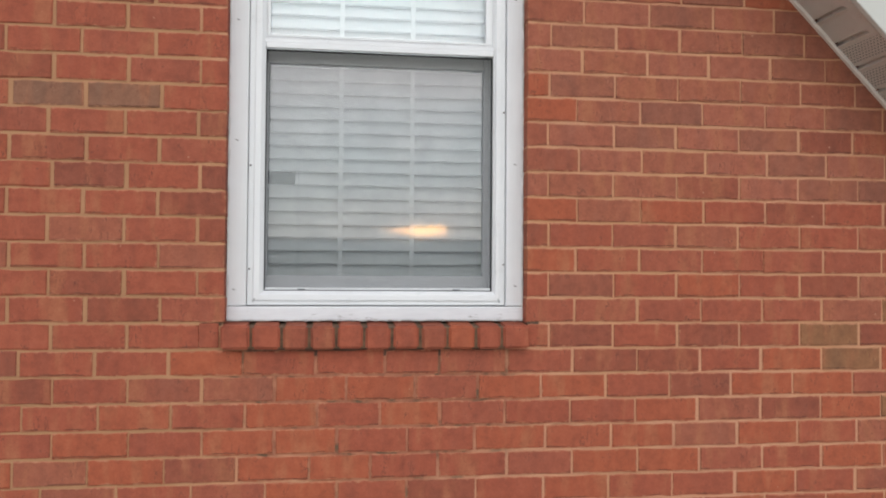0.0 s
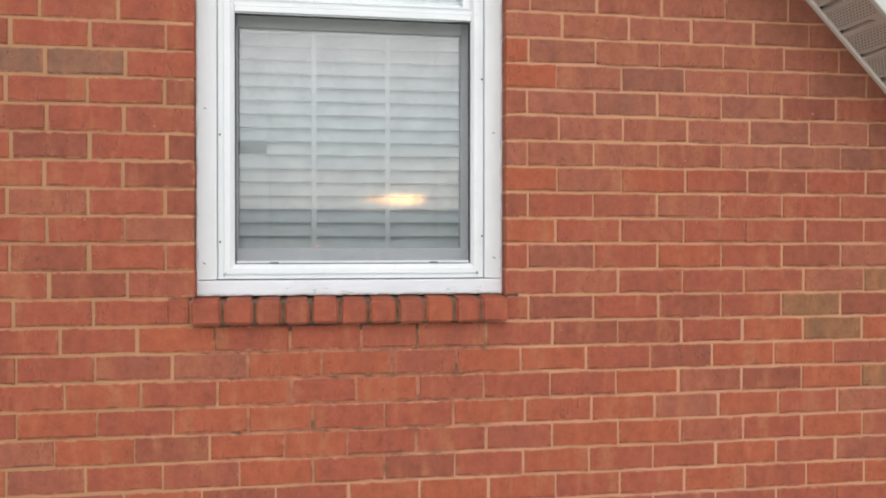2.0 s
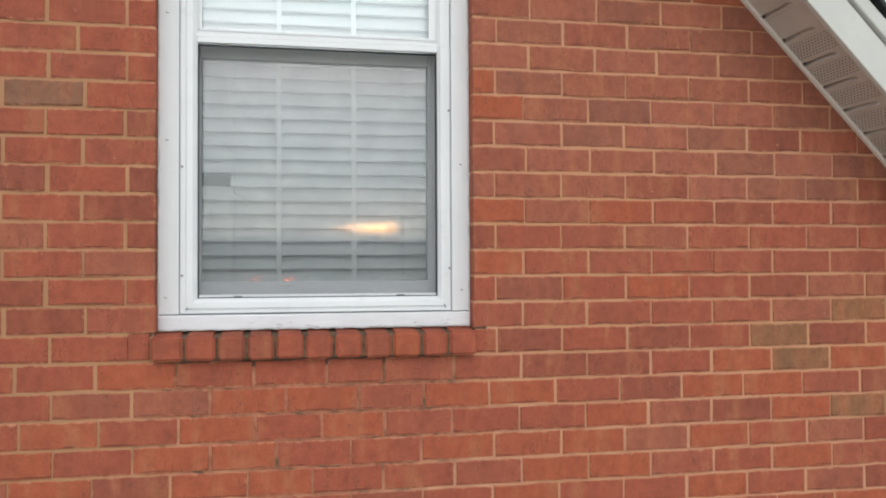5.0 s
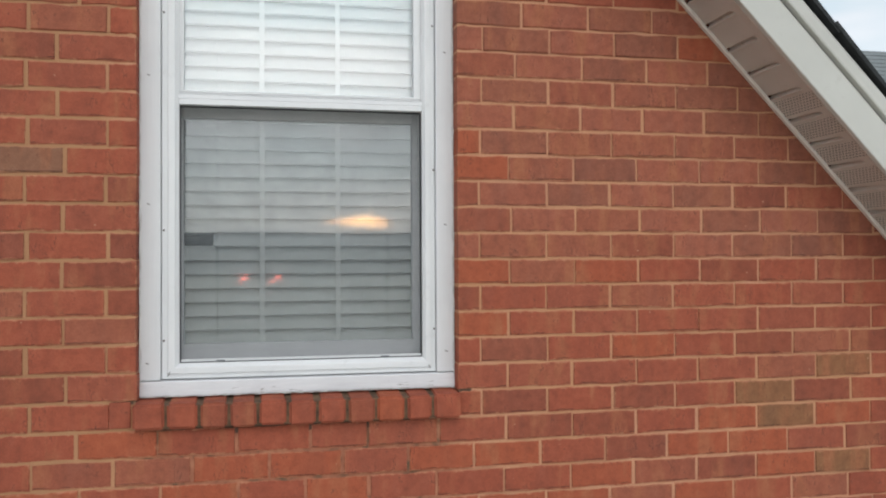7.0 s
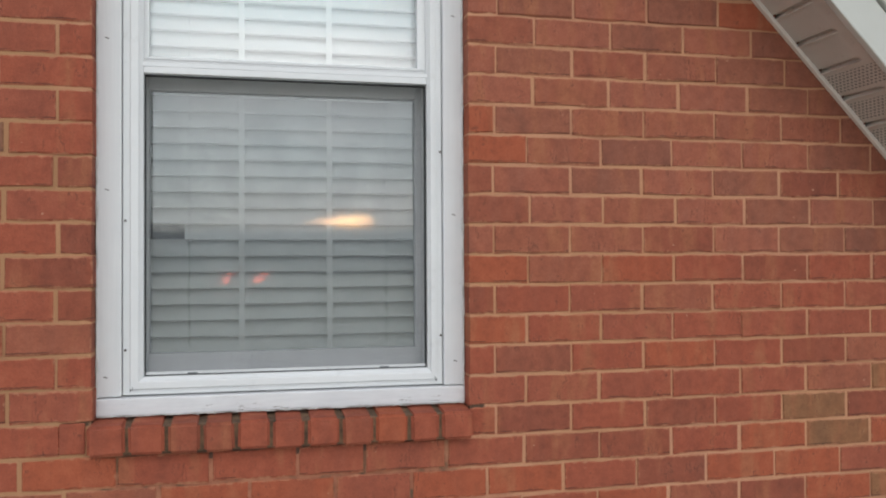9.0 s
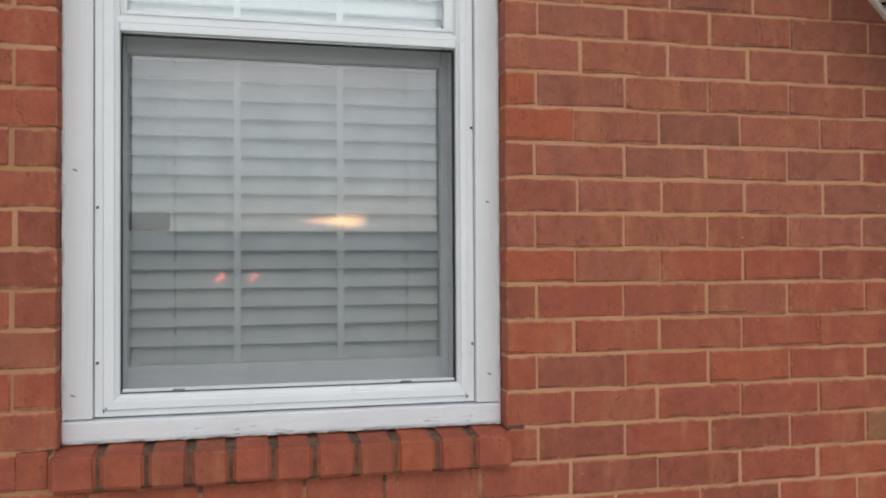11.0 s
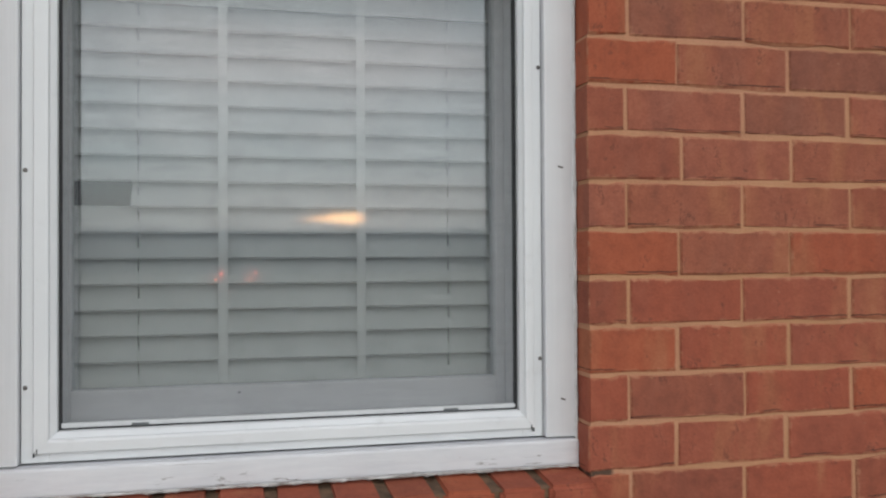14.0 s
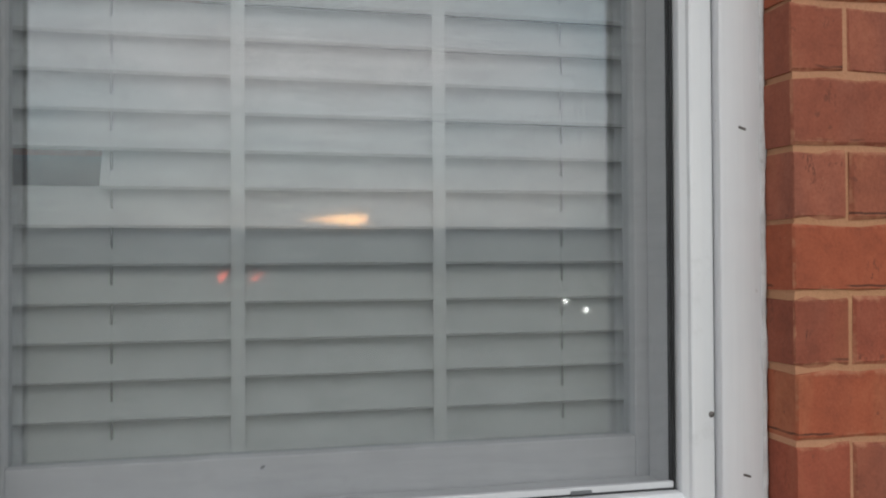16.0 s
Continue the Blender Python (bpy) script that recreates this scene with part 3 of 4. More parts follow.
# two made-up posts across the lawn; their glint in glass mimics the drone's lights
def glint_material(name, body, light):
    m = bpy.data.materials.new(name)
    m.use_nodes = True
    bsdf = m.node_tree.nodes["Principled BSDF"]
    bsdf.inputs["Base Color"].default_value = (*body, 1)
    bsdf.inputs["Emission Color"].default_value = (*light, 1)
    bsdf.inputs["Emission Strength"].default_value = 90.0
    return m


M_RED_GLINT = glint_material("red_glint", (0.5, 0.03, 0.02), (1.0, 0.13, 0.07))
M_WHITE_GLINT = glint_material("white_glint", (0.8, 0.8, 0.78), (1.0, 0.98, 0.92))
M_POST = plain("grey_post", (0.20, 0.20, 0.20), (0.28, 0.28, 0.28), 4.0, 0.8)
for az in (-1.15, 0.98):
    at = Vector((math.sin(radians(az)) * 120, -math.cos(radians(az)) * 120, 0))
    post = empty("red_glint_post", "made-up grey post with three red lamps, for the drone's mirrored lights", "warning lamp", "red lamps across the lawn", at=Matrix.Translation(at))
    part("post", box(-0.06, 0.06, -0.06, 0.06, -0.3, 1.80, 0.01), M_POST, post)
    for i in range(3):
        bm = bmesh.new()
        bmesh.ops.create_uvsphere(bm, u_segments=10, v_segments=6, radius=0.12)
        part("lamp", bm, M_RED_GLINT, post, "small made-up red light", at=Matrix.Translation((-0.42 + 0.42 * i, 0, 1.85 + 0.40 * i)))
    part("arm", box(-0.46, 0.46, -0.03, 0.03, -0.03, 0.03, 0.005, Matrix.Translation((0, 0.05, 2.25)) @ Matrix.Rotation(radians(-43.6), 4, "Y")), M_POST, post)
# made-up white lights on short posts, also for the drone's reflection
for az, tall in ((21.54, 1.14), (22.92, 0.64)):
    at = Vector((math.sin(radians(az)) * 60, -math.cos(radians(az)) * 60, 0))
    lamp = empty("white_glint_post", "made-up short post with a white light, for the drone's mirrored lights", "path lamp", "white lamps by the path", at=Matrix.Translation(at))
    part("post", box(-0.04, 0.04, -0.04, 0.04, -0.1, tall - 0.07, 0.008), M_POST, lamp)
    bm = bmesh.new()
    bmesh.ops.create_uvsphere(bm, u_segments=12, v_segments=8, radius=0.10)
    part("glint_head", bm, M_WHITE_GLINT, lamp, "made-up lit white globe", at=Matrix.Translation((0, 0, tall)))


# ---- walls of the house ----
def gable_wall(name, y0, y1, opening, material, label):
    bm = bmesh.new()
    top = lambda x: (x, rake_z(x) + 0.05)
    x0, x1 = LEFT_X, EAVE_X
    if opening:
        a, b = OPEN_L - 0.0022, OPEN_R + 0.0022
        low, high = SILL_LOW + 0.01, OPEN_TOP + 0.006
        add_prism(bm, [(x0, -0.05), (a, -0.05), (a, top(a)[1]), top(RIDGE_X), top(x0)], y0, y1)
        add_prism(bm, [(b, -0.05), (x1, -0.05), top(x1), top(b)], y0, y1)
        add_prism(bm, [(a, -0.05), (b, -0.05), (b, low), (a, low)], y0, y1)
        add_prism(bm, [(a, high), (b, high), top(b), top(a)], y0, y1)
    else:
        add_prism(bm, [(x0, -0.05), (x1, -0.05), top(x1), top(RIDGE_X), top(x0)], y0, y1)
    return tagged(part(name, bm, material, None), label, "wall", kind="structure")


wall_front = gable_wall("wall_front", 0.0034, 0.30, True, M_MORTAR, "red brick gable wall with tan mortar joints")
gable_wall("wall_back", DEPTH, DEPTH + 0.28, False, BRICK_REST["r"], "plain red brick back wall")
for name, x0, x1 in (("wall_east", EAVE_X - 0.28, EAVE_X), ("wall_west", LEFT_X, LEFT_X + 0.28)):
    tagged(part(name, box(x0, x1, 0.302, DEPTH - 0.002, -0.05, rake_z(EAVE_X) - 0.02), BRICK_REST["r"], None), "plain red brick side wall", "wall", kind="structure")

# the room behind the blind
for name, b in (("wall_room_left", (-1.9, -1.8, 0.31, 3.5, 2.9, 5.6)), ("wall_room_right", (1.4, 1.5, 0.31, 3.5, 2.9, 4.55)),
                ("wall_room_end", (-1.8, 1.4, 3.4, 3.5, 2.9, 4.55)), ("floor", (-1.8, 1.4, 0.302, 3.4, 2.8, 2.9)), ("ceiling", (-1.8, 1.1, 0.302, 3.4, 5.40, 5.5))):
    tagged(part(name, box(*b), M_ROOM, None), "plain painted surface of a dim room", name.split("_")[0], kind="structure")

# ---- roof with its rake eaves ----
run = (EAVE_X - RIDGE_X + 0.12) / math.cos(SLOPE)
roof = empty("roof", "dark shingled gable roof with cream fascia boards", "roof", kind="structure")


def rake_frame(side):
    """x runs down the rake, y into the house, z square to the roof; the origin is where the third soffit joint meets the wall."""
    d = Vector((side * math.cos(SLOPE), 0, -math.sin(SLOPE)))
    n = Vector((side * math.sin(SLOPE), 0, math.cos(SLOPE)))
    o = RAKE if side > 0 else Vector((2 * RIDGE_X - RAKE.x, 0, RAKE.z))
    y = n.cross(d)
    return Matrix(((d.x, y.x, n.x, o.x), (d.y, y.y, n.y, o.y), (d.z, y.z, n.z, o.z), (0, 0, 0, 1)))


s_top = -(RAKE.x - RIDGE_X) / math.cos(SLOPE)
s_low = s_top + run


def soffit_panel(side, m, s, vented, parent):
    """One folded vinyl panel: a flat face with a V-groove along one edge."""
    yy = lambda depth: -side * depth
    bm = bmesh.new()
    prof = [(-0.05, -0.001), (0.028, 0.0), (0.034, 0.9), (0.039, 1.0), (0.0425, -0.0035), (0.05, -0.0015)]
    deep = {0.004: 0.018, 0.018: 0.016, 0.040: 0.010, OVERHANG - 0.06: 0.008, OVERHANG - 0.042: 0.0, OVERHANG - 0.003: 0.0}
    rows = []
    for depth, fold in deep.items():
        rows.append([bm.verts.new((x, yy(depth), z * fold if z > 0.1 else z * min(1.0, fold * 300))) for x, z in prof])
    for a, b in zip(rows, rows[1:]):
        for i in range(len(prof) - 1):
            bm.faces.new((a[i], a[i + 1], b[i + 1], b[i]))
    bmesh.ops.solidify(bm, geom=bm.faces[:], thickness=0.0015)
    return part("soffit_panel", bm, M_VENT if vented else M_SOFFIT, parent, "vented beige vinyl panel" if vented else "", at=m @ Matrix.Translation((s, 0, 0)))


for side in (1, -1):
    m = rake_frame(side)
    flip = lambda a, b: (min(-side * a, -side * b), max(-side * a, -side * b))
    count = int((s_low - s_top) / 0.1)
    for i in range(count):
        s = -0.05 + 0.1 * (i - 24)
        if s_top + 0.06 < s < s_low - 0.05:
            soffit_panel(side, m, s, i >= 25 if side > 0 else i % 6 > 2, roof)
    bm = box(s_top + 0.02, s_low, *flip(0.001, 0.016), -0.011, 0.0, 0.002)
    part("channel", bm, M_CHANNEL, roof, "beige vinyl channel", at=m)
    part("fascia", box(s_top, s_low, *flip(OVERHANG - 0.002, OVERHANG + 0.02), -0.006, 0.091, 0.004), M_FASCIA, roof, at=m)
    part("shadow_board", box(s_top, s_low, *flip(OVERHANG - 0.002, OVERHANG + 0.030), 0.100, 0.141, 0.007), M_FASCIA, roof, at=m)
    part("backing_board", box(s_top, s_low, *flip(OVERHANG - 0.002, OVERHANG + 0.008), 0.0915, 0.0995), M_FASCIA, roof, at=m)
    part("deck", box(s_top, s_low, *((-DEPTH - 0.45, OVERHANG) if side < 0 else (-OVERHANG, DEPTH + 0.45)), 0.104, 0.143), M_SHINGLE, roof, at=m)
    # courses of shingles, each lapping the one below
    courses = int(run / 0.14)
    for i in range(courses):
        s = s_low + 0.02 - i * 0.14
        y0, y1 = (-DEPTH - 0.5, OVERHANG + 0.045) if side < 0 else (-OVERHANG - 0.045, DEPTH + 0.5)
        lift = Matrix.Translation((s, 0, 0.145)) @ Matrix.Rotation(radians(2.4), 4, "Y")
        part("shingle_course", box(-0.17, 0.0, y0 + 0.004 * (i % 3), y1 - 0.004 * (i % 2), 0.006, 0.018), M_SHINGLE, roof, at=m @ lift)


# ---- the window ----
window = empty("window_1", "white double-hung window with a storm frame and insect screen", "window", kind="structure", at=Matrix.Translation((0.16, 0.06, 3.73)))
WI = window.matrix_basis.inverted()


def wpart(name, bm, material, label="", parent=None):
    ob = part(name, bm, material, parent or window, label)
    ob.matrix_basis = WI if parent is None else Matrix.Identity(4)
    return ob


L0, R0 = OPEN_L + 0.0015, OPEN_R - 0.002
SO_L, SO_R, SO_B, SO_T = -0.1810, 0.5080, 3.8185, 4.5425    # opening of the lower storm panel
TOP_IN = 5.25
# casing boards and sill board of painted wood
wpart("casing", box(L0, -0.2298, 0.050, 0.16, 3.775, 5.35, 0.003), M_PAINT)
wpart("casing", box(0.548, R0, 0.050, 0.16, 3.775, 5.35, 0.003), M_PAINT)
wpart("casing", box(-0.2285, 0.546, 0.050, 0.16, 5.29, 5.35, 0.003), M_PAINT)
sill_board = box(L0, R0, 0.040, 0.20, 3.7325, 3.773, 0.004)
wpart("window_sill", sill_board, M_SILL, "white painted sill board with flaking edge")


def frame_bars(bm, x0, x1, z0, z1, w, y0, y1, bevel=0.002, low=None, mitre=True, right=None):
    """Four bars round an opening, mitred or butted at the corners."""
    lw, rw = w if low is None else low, w if right is None else right
    g = 0.0003
    a, b, c, d = x0 + w, x1 - rw, z0 + lw, z1 - w
    if not mitre:
        add_box(bm, x0, a, y0, y1, z0, z1, bevel)
        add_box(bm, b, x1, y0, y1, z0, z1, bevel)
        add_box(bm, a - g, b + g, y0 + 0.0004, y1, z0, c, bevel)
        add_box(bm, a - g, b + g, y0 + 0.0004, y1, d, z1, bevel)
        return bm
    for outline in ([(x0, z0 + g), (a, c + g), (a, d - g), (x0, z1 - g)], [(x1, z0 + g), (x1, z1 - g), (b, d - g), (b, c + g)],
                    [(x0 + g, z0), (x1 - g, z0), (b - g, c), (a + g, c)], [(x0 + g, z1), (a + g, d), (b - g, d), (x1 - g, z1)]):
        one = add_prism(bmesh.new(), outline, y0, y1)
        bmesh.ops.bevel(one, geom=one.edges[:], offset=min(bevel, w * 0.3, rw * 0.3, lw * 0.3), segments=2, affect="EDGES", profile=0.6)
        me = bpy.data.meshes.new("bar")
        one.to_mesh(me)
        one.free()
        bm.from_mesh(me)
        bpy.data.meshes.remove(me)
    return bm


def profiled_frame(outer, inner, profile, gap=0.0003):
    """Four mitred bars between two rectangles; the profile gives how far in from the outer edge, and how deep."""
    bm = bmesh.new()
    corner = lambda r: [(r[0], r[2]), (r[1], r[2]), (r[1], r[3]), (r[0], r[3])]
    co, ci = corner(outer), corner(inner)
    for i in range(4):
        j = (i + 1) % 4
        along = Vector((co[j][0] - co[i][0], 0, co[j][1] - co[i][1])).normalized() * gap
        ends = []
        for k, sign in ((i, 1), (j, -1)):
            ends.append([bm.verts.new(Vector((co[k][0] + (ci[k][0] - co[k][0]) * u, y, co[k][1] + (ci[k][1] - co[k][1]) * u)) + along * sign) for u, y in profile])
        n = len(profile)
        for q in range(n):
            w = (q + 1) % n
            bm.faces.new((ends[0][q], ends[0][w], ends[1][w], ends[1][q]))
        bm.faces.new(ends[0])
        bm.faces.new(ends[1][::-1])
    bmesh.ops.recalc_face_normals(bm, faces=bm.faces[:])
    return bm


# storm window: a flat flange, then a raised band that falls away in a bevel to the opening
storm = wpart("storm_frame", frame_bars(bmesh.new(), -0.2282, 0.5465, 3.7765, 5.288, 0.0385, 0.0625, 0.17, 0.0015, low=0.0215, mitre=False, right=0.0340), M_ALU, "white aluminium storm window frame")
wpart("track", frame_bars(bmesh.new(), -0.2000, 0.5240, 3.7900, 5.2600, 0.0185, 0.0740, 0.144, 0.001, low=0.0285, right=0.0145), M_TRACK, "dull white track", parent=storm)
wpart("inner_lip", profiled_frame((-0.2115, 0.5300, 3.7900, 5.2720), (-0.1812, 0.5085, 3.8185, 5.2480),
                                  [(0.0, 0.0735), (0.0, 0.0575), (0.05, 0.0552), (0.55, 0.0548), (0.66, 0.0558), (0.72, 0.0600), (0.97, 0.0655), (1.0, 0.0680), (1.0, 0.0735)]), M_ALU, "white aluminium stop with mitred corners", parent=storm)
# small black slivers put on the corners as the dark inside mitre cracks
for x, z in ((-0.2105, 3.7890), (0.5290, 3.7890), (-0.2060, 3.7935), (0.5250, 3.7930)):
    bm = box(x - 0.0006, x + 0.0006, 0.0540, 0.0620, z - 0.0035, z + 0.0035, 0.0003)
    wpart("mitre_gap", bm, M_GASKET, "black sliver drawn as the dark of a mitre crack", parent=storm)
for x, z in ((-0.2225, 4.80), (-0.2225, 4.190), (-0.2225, 3.883), (0.541, 4.80), (0.5425, 4.371), (0.5425, 3.901)):
    bm = bmesh.new()
    bmesh.ops.create_uvsphere(bm, u_segments=10, v_segments=6, radius=0.0034, matrix=Matrix.Translation((x, 0.0620, z)) @ Matrix.Diagonal((1, 0.55, 1, 1)))
    wpart("screw", bm, M_SCREW, "small dull screw head", parent=storm)
for x, z in ((-0.262, 4.62), (-0.262, 4.262), (-0.265, 3.822), (0.575, 4.72), (0.575, 4.209), (0.577, 3.836)):
    bm = box(x - 0.0045, x + 0.0045, 0.0488, 0.0525, z - 0.0013, z + 0.0013, 0.0006, Matrix.Translation((x, 0, z)) @ Matrix.Rotation(radians(18), 4, "Y") @ Matrix.Translation((-x, 0, -z)))
    wpart("nail", bm, M_SCREW, "rusty nail slot in the casing")

# meeting rail and upper storm panel
upper = wpart("upper_panel", frame_bars(bmesh.new(), -0.1885, 0.5125, 4.5745, 5.240, 0.0190, 0.0735, 0.092, 0.0012, low=0.0125, right=0.0270), M_ALU, "white aluminium upper storm panel")
wpart("bead", frame_bars(bmesh.new(), -0.1765, 0.5025, 4.5800, 5.231, 0.0070, 0.0705, 0.0730, 0.0008, low=0.0068, right=0.0165), M_ALU, "glazing bead", parent=upper)
# solid grey strips, coloured as the shade in the joint round the panel
wpart("gap", frame_bars(bmesh.new(), -0.1890, 0.5132, 4.5735, 5.2405, 0.0014, 0.0728, 0.0733, 0.0002), M_SHADE, "thin grey strip painted as the shade of a joint", parent=upper)
wpart("rail_top", box(-0.1880, 0.5120, 0.0640, 0.0735, 4.5605, 4.5728, 0.0016), M_ALU, parent=upper)
wpart("bottom_lip", box(-0.1808, 0.508, 0.0600, 0.0735, 4.5432, 4.5596, 0.0022), M_ALU, parent=upper)
ob = wpart("pane", box(-0.170, 0.487, 0.082, 0.085, 4.585, 5.226), M_STORM, "clear pane", parent=upper)
ob.visible_shadow = False

# insect screen in the lower half
screen = wpart("screen_frame", frame_bars(bmesh.new(), SO_L, SO_R, SO_B, SO_T, 0.0026, 0.078, 0.090, 0.0006), M_GASKET, "thin dark screen frame")
bm = bmesh.new()
bmesh.ops.create_grid(bm, x_segments=1, y_segments=1, size=0.5, matrix=Matrix.Translation(((SO_L + SO_R) / 2, 0.084, (SO_B + SO_T) / 2)) @ Matrix.Rotation(radians(90), 4, "X") @ Matrix.Diagonal((SO_R - SO_L - 0.004, SO_T - SO_B - 0.004, 1, 1)))
wpart("insect_screen", bm, M_SCREEN, "grey woven insect mesh", parent=screen)

wpart("bottom_rail", box(SO_L + 0.003, SO_R - 0.003, 0.0765, 0.0835, SO_B + 0.0027, SO_B + 0.0095, 0.0012), M_RAIL, "dull aluminium bottom rail", parent=screen)
for x in (-0.070, 0.398):
    wpart("pull_tab", box(x - 0.012, x + 0.012, 0.0745, 0.0775, SO_B + 0.0022, SO_B + 0.0065, 0.0014), M_TAB, "grey plastic pull tab", parent=screen)
# inner jamb, lower sash and its glass
wpart("jamb", box(-0.236, -0.190, 0.171, 0.205, 3.774, 5.29), M_VINYL)
wpart("jamb", box(0.5165, 0.547, 0.171, 0.205, 3.774, 5.29), M_VINYL)
wpart("jamb", box(-0.188, 0.506, 0.171, 0.30, 5.23, 5.29), M_VINYL)
wpart("stool", box(-0.188, 0.506, 0.181, 0.30, 3.774, 3.8255, 0.002), M_VINYL)
wpart("sub_sill", box(-0.188, 0.506, 0.145, 0.180, 3.774, 3.7885, 0.002), M_VINYL)
sash = wpart("lower_sash", frame_bars(bmesh.new(), -0.190, 0.516, 3.790, 4.560, 0.0120, 0.146, 0.178, 0.002, low=0.0740, mitre=False, right=0.0220), M_SASH, "weathered white lower sash")
# lighter colour than the rest of the sash, to offset the shade up here
wpart("meeting_rail", box(-0.1778, 0.4938, 0.144, 0.180, 4.5195, 4.558, 0.003), M_VINYL, parent=sash)
ob = wpart("pane", box(-0.1783, 0.4945, 0.160, 0.163, 3.863, 4.521), M_GLASS, "clear pane", parent=sash)
ob.visible_shadow = False
bm = bmesh.new()
bmesh.ops.create_icosphere(bm, subdivisions=2, radius=0.002, matrix=Matrix.Translation((0.071, 0.1455, 3.853)) @ Matrix.Rotation(radians(-35), 4, "Y") @ Matrix.Diagonal((1.5, 0.3, 0.8, 1)))
wpart("paint_chip", bm, M_CORD, "dark chip in the sash paint", parent=sash)
usash = wpart("upper_sash", frame_bars(bmesh.new(), -0.188, 0.508, 4.562, 5.228, 0.014, 0.100, 0.126, 0.003, low=0.020), M_VINYL, "white painted upper sash")

ob = wpart("pane", box(-0.176, 0.496, 0.112, 0.115, 4.578, 5.216), M_STORM, "clear pane", parent=usash)
ob.visible_shadow = False

# ---- the blind ----
blind = empty("window_blind", "white slatted blind, closed, with one slat broken short", "blind", at=Matrix.Translation((0.16, 0.198, 3.85)))
BI = blind.matrix_basis.inverted()
BX0, BX1, BY, PITCH = -0.187, 0.510, 0.198, 0.0411


def slat_mesh(length, width=0.0485):
    """A gently crowned slat, hung nearly upright, its lower edge to the outside."""
    bm = bmesh.new()
    n = 6
    rows = []
    for side in (0, 1):
        for k in range(n + 1):
            u = k / n - 0.5
            crown = 0.0022 * (1 - 4 * u * u)
            rows.append([bm.verts.new((x, -crown + side * 0.0058, u * width)) for x in (0, length)])
    for side in (0, 1):
        base = side * (n + 1)
        for k in range(n):
            q = (rows[base + k][0], rows[base + k][1], rows[base + k + 1][1], rows[base + k + 1][0])
            bm.faces.new(q if side == 0 else q[::-1])
    for e in (0, 1):
        for k in range(n):
            q = (rows[k][e], rows[k + 1][e], rows[n + 2 + k][e], rows[n + 1 + k][e])
            bm.faces.new(q if e == 0 else q[::-1])
    for k in (0, n):
        q = (rows[k][0], rows[n + 1 + k][0], rows[n + 1 + k][1], rows[k][1])
        bm.faces.new(q if k == 0 else q[::-1])
    bmesh.ops.recalc_face_normals(bm, faces=bm.faces[:])
    bmesh.ops.rotate(bm, cent=(0, 0, 0), matrix=Matrix.Rotation(radians(SLAT_TILT), 3, "X"), verts=bm.verts)
    return mesh_of("slat", bm, M_SLAT)


full = slat_mesh(BX1 - BX0)
broken = slat_mesh(BX1 + 0.096)
rng = random.Random(9)
for k in range(-1, 33):
    low = 3.897 + PITCH * k
    snapped = k == 6
    ob = new("slat", broken if snapped else full)
    ob.parent = blind
    ob.matrix_basis = BI @ Matrix.Translation((-0.096 if snapped else BX0 + rng.uniform(-0.001, 0.001), BY + rng.uniform(-0.0008, 0.0008), low + 0.0245 + 0.0018)) @ Matrix.Rotation(radians(rng.uniform(-0.12, 0.12)), 4, "Y") @ Matrix.Rotation(radians(rng.uniform(-1.5, 1.5)), 4, "X")
    if snapped:
        tagged(ob, "slat with its end broken away")
for x in (0.046, 0.271):
    b = box(x - 0.0075, x + 0.0075, BY - 0.0130, BY - 0.0120, 3.850, 5.20)
    ob = part("ladder_tape", b, M_TAPE, blind, "white woven ladder tape")
    ob.matrix_basis = BI
for x in (-0.085, 0.423):
    bm = bmesh.new()
    bmesh.ops.create_cone(bm, cap_ends=True, segments=8, radius1=0.0014, radius2=0.0014, depth=1.34, matrix=Matrix.Translation((x, BY - 0.0035, 4.52)))
    part("lift_cord", bm, M_CORD, blind, "thin grey lift cord").matrix_basis = BI
for name, b in (("headrail", box(BX0, BX1, BY - 0.02, BY + 0.03, 5.19, 5.228, 0.002)), ("bottom_rail", box(BX0, BX1, BY - 0.012, BY + 0.014, 3.826, 3.848, 0.004))):
    part(name, b, M_SLAT, blind).matrix_basis = BI


# ---- brickwork ----
def brick_shape(seed):
    """A brick of unit length along x with a worn, slightly wavy arris; its face lies at y = 0."""
    r = random.Random(seed)
    bm = bmesh.new()
    h, c, dep = (COURSE - JOINT) / 2, 0.0028, 0.10
    xs = (0.0, 0.27, 0.52, 0.76, 1.0)
    cx = 0.014
    out, face, back = [], [], []
    loop = [(x, -h) for x in xs] + [(x, h) for x in xs[::-1]]
    for i, (x, z) in enumerate(loop):
        ex = cx if x == 0 else -cx if x == 1 else 0
        out.append(bm.verts.new((x + (r.uniform(-0.004, 0.004)), c + r.uniform(-0.0006, 0.0008), z + r.uniform(-0.0034, 0.0028))))
        face.append(bm.verts.new((x + ex + r.uniform(-0.003, 0.003), r.uniform(-0.0006, 0.0006), z - math.copysign(c, z) + r.uniform(-0.0008, 0.0008))))
        back.append(bm.verts.new((x, dep, z)))
    n = len(loop)
    for i in range(len(xs) - 1):
        a, b = i, n - 1 - i
        bm.faces.new((face[a], face[a + 1], face[b - 1], face[b]))
    for i in range(n):
        j = (i + 1) % n
        bm.faces.new((out[i], out[j], face[j], face[i]))
        bm.faces.new((back[i], back[j], out[j], out[i]))
    bmesh.ops.recalc_face_normals(bm, faces=bm.faces[:])
    return bm


SHAPES = []
for seed in range(9):
    bm = brick_shape(seed)
    SHAPES.append(([v.co.copy() for v in bm.verts], [[v.index for v in f.verts] for f in (bm.verts.index_update() or bm.faces)]))
    bm.free()
PIECE = {}


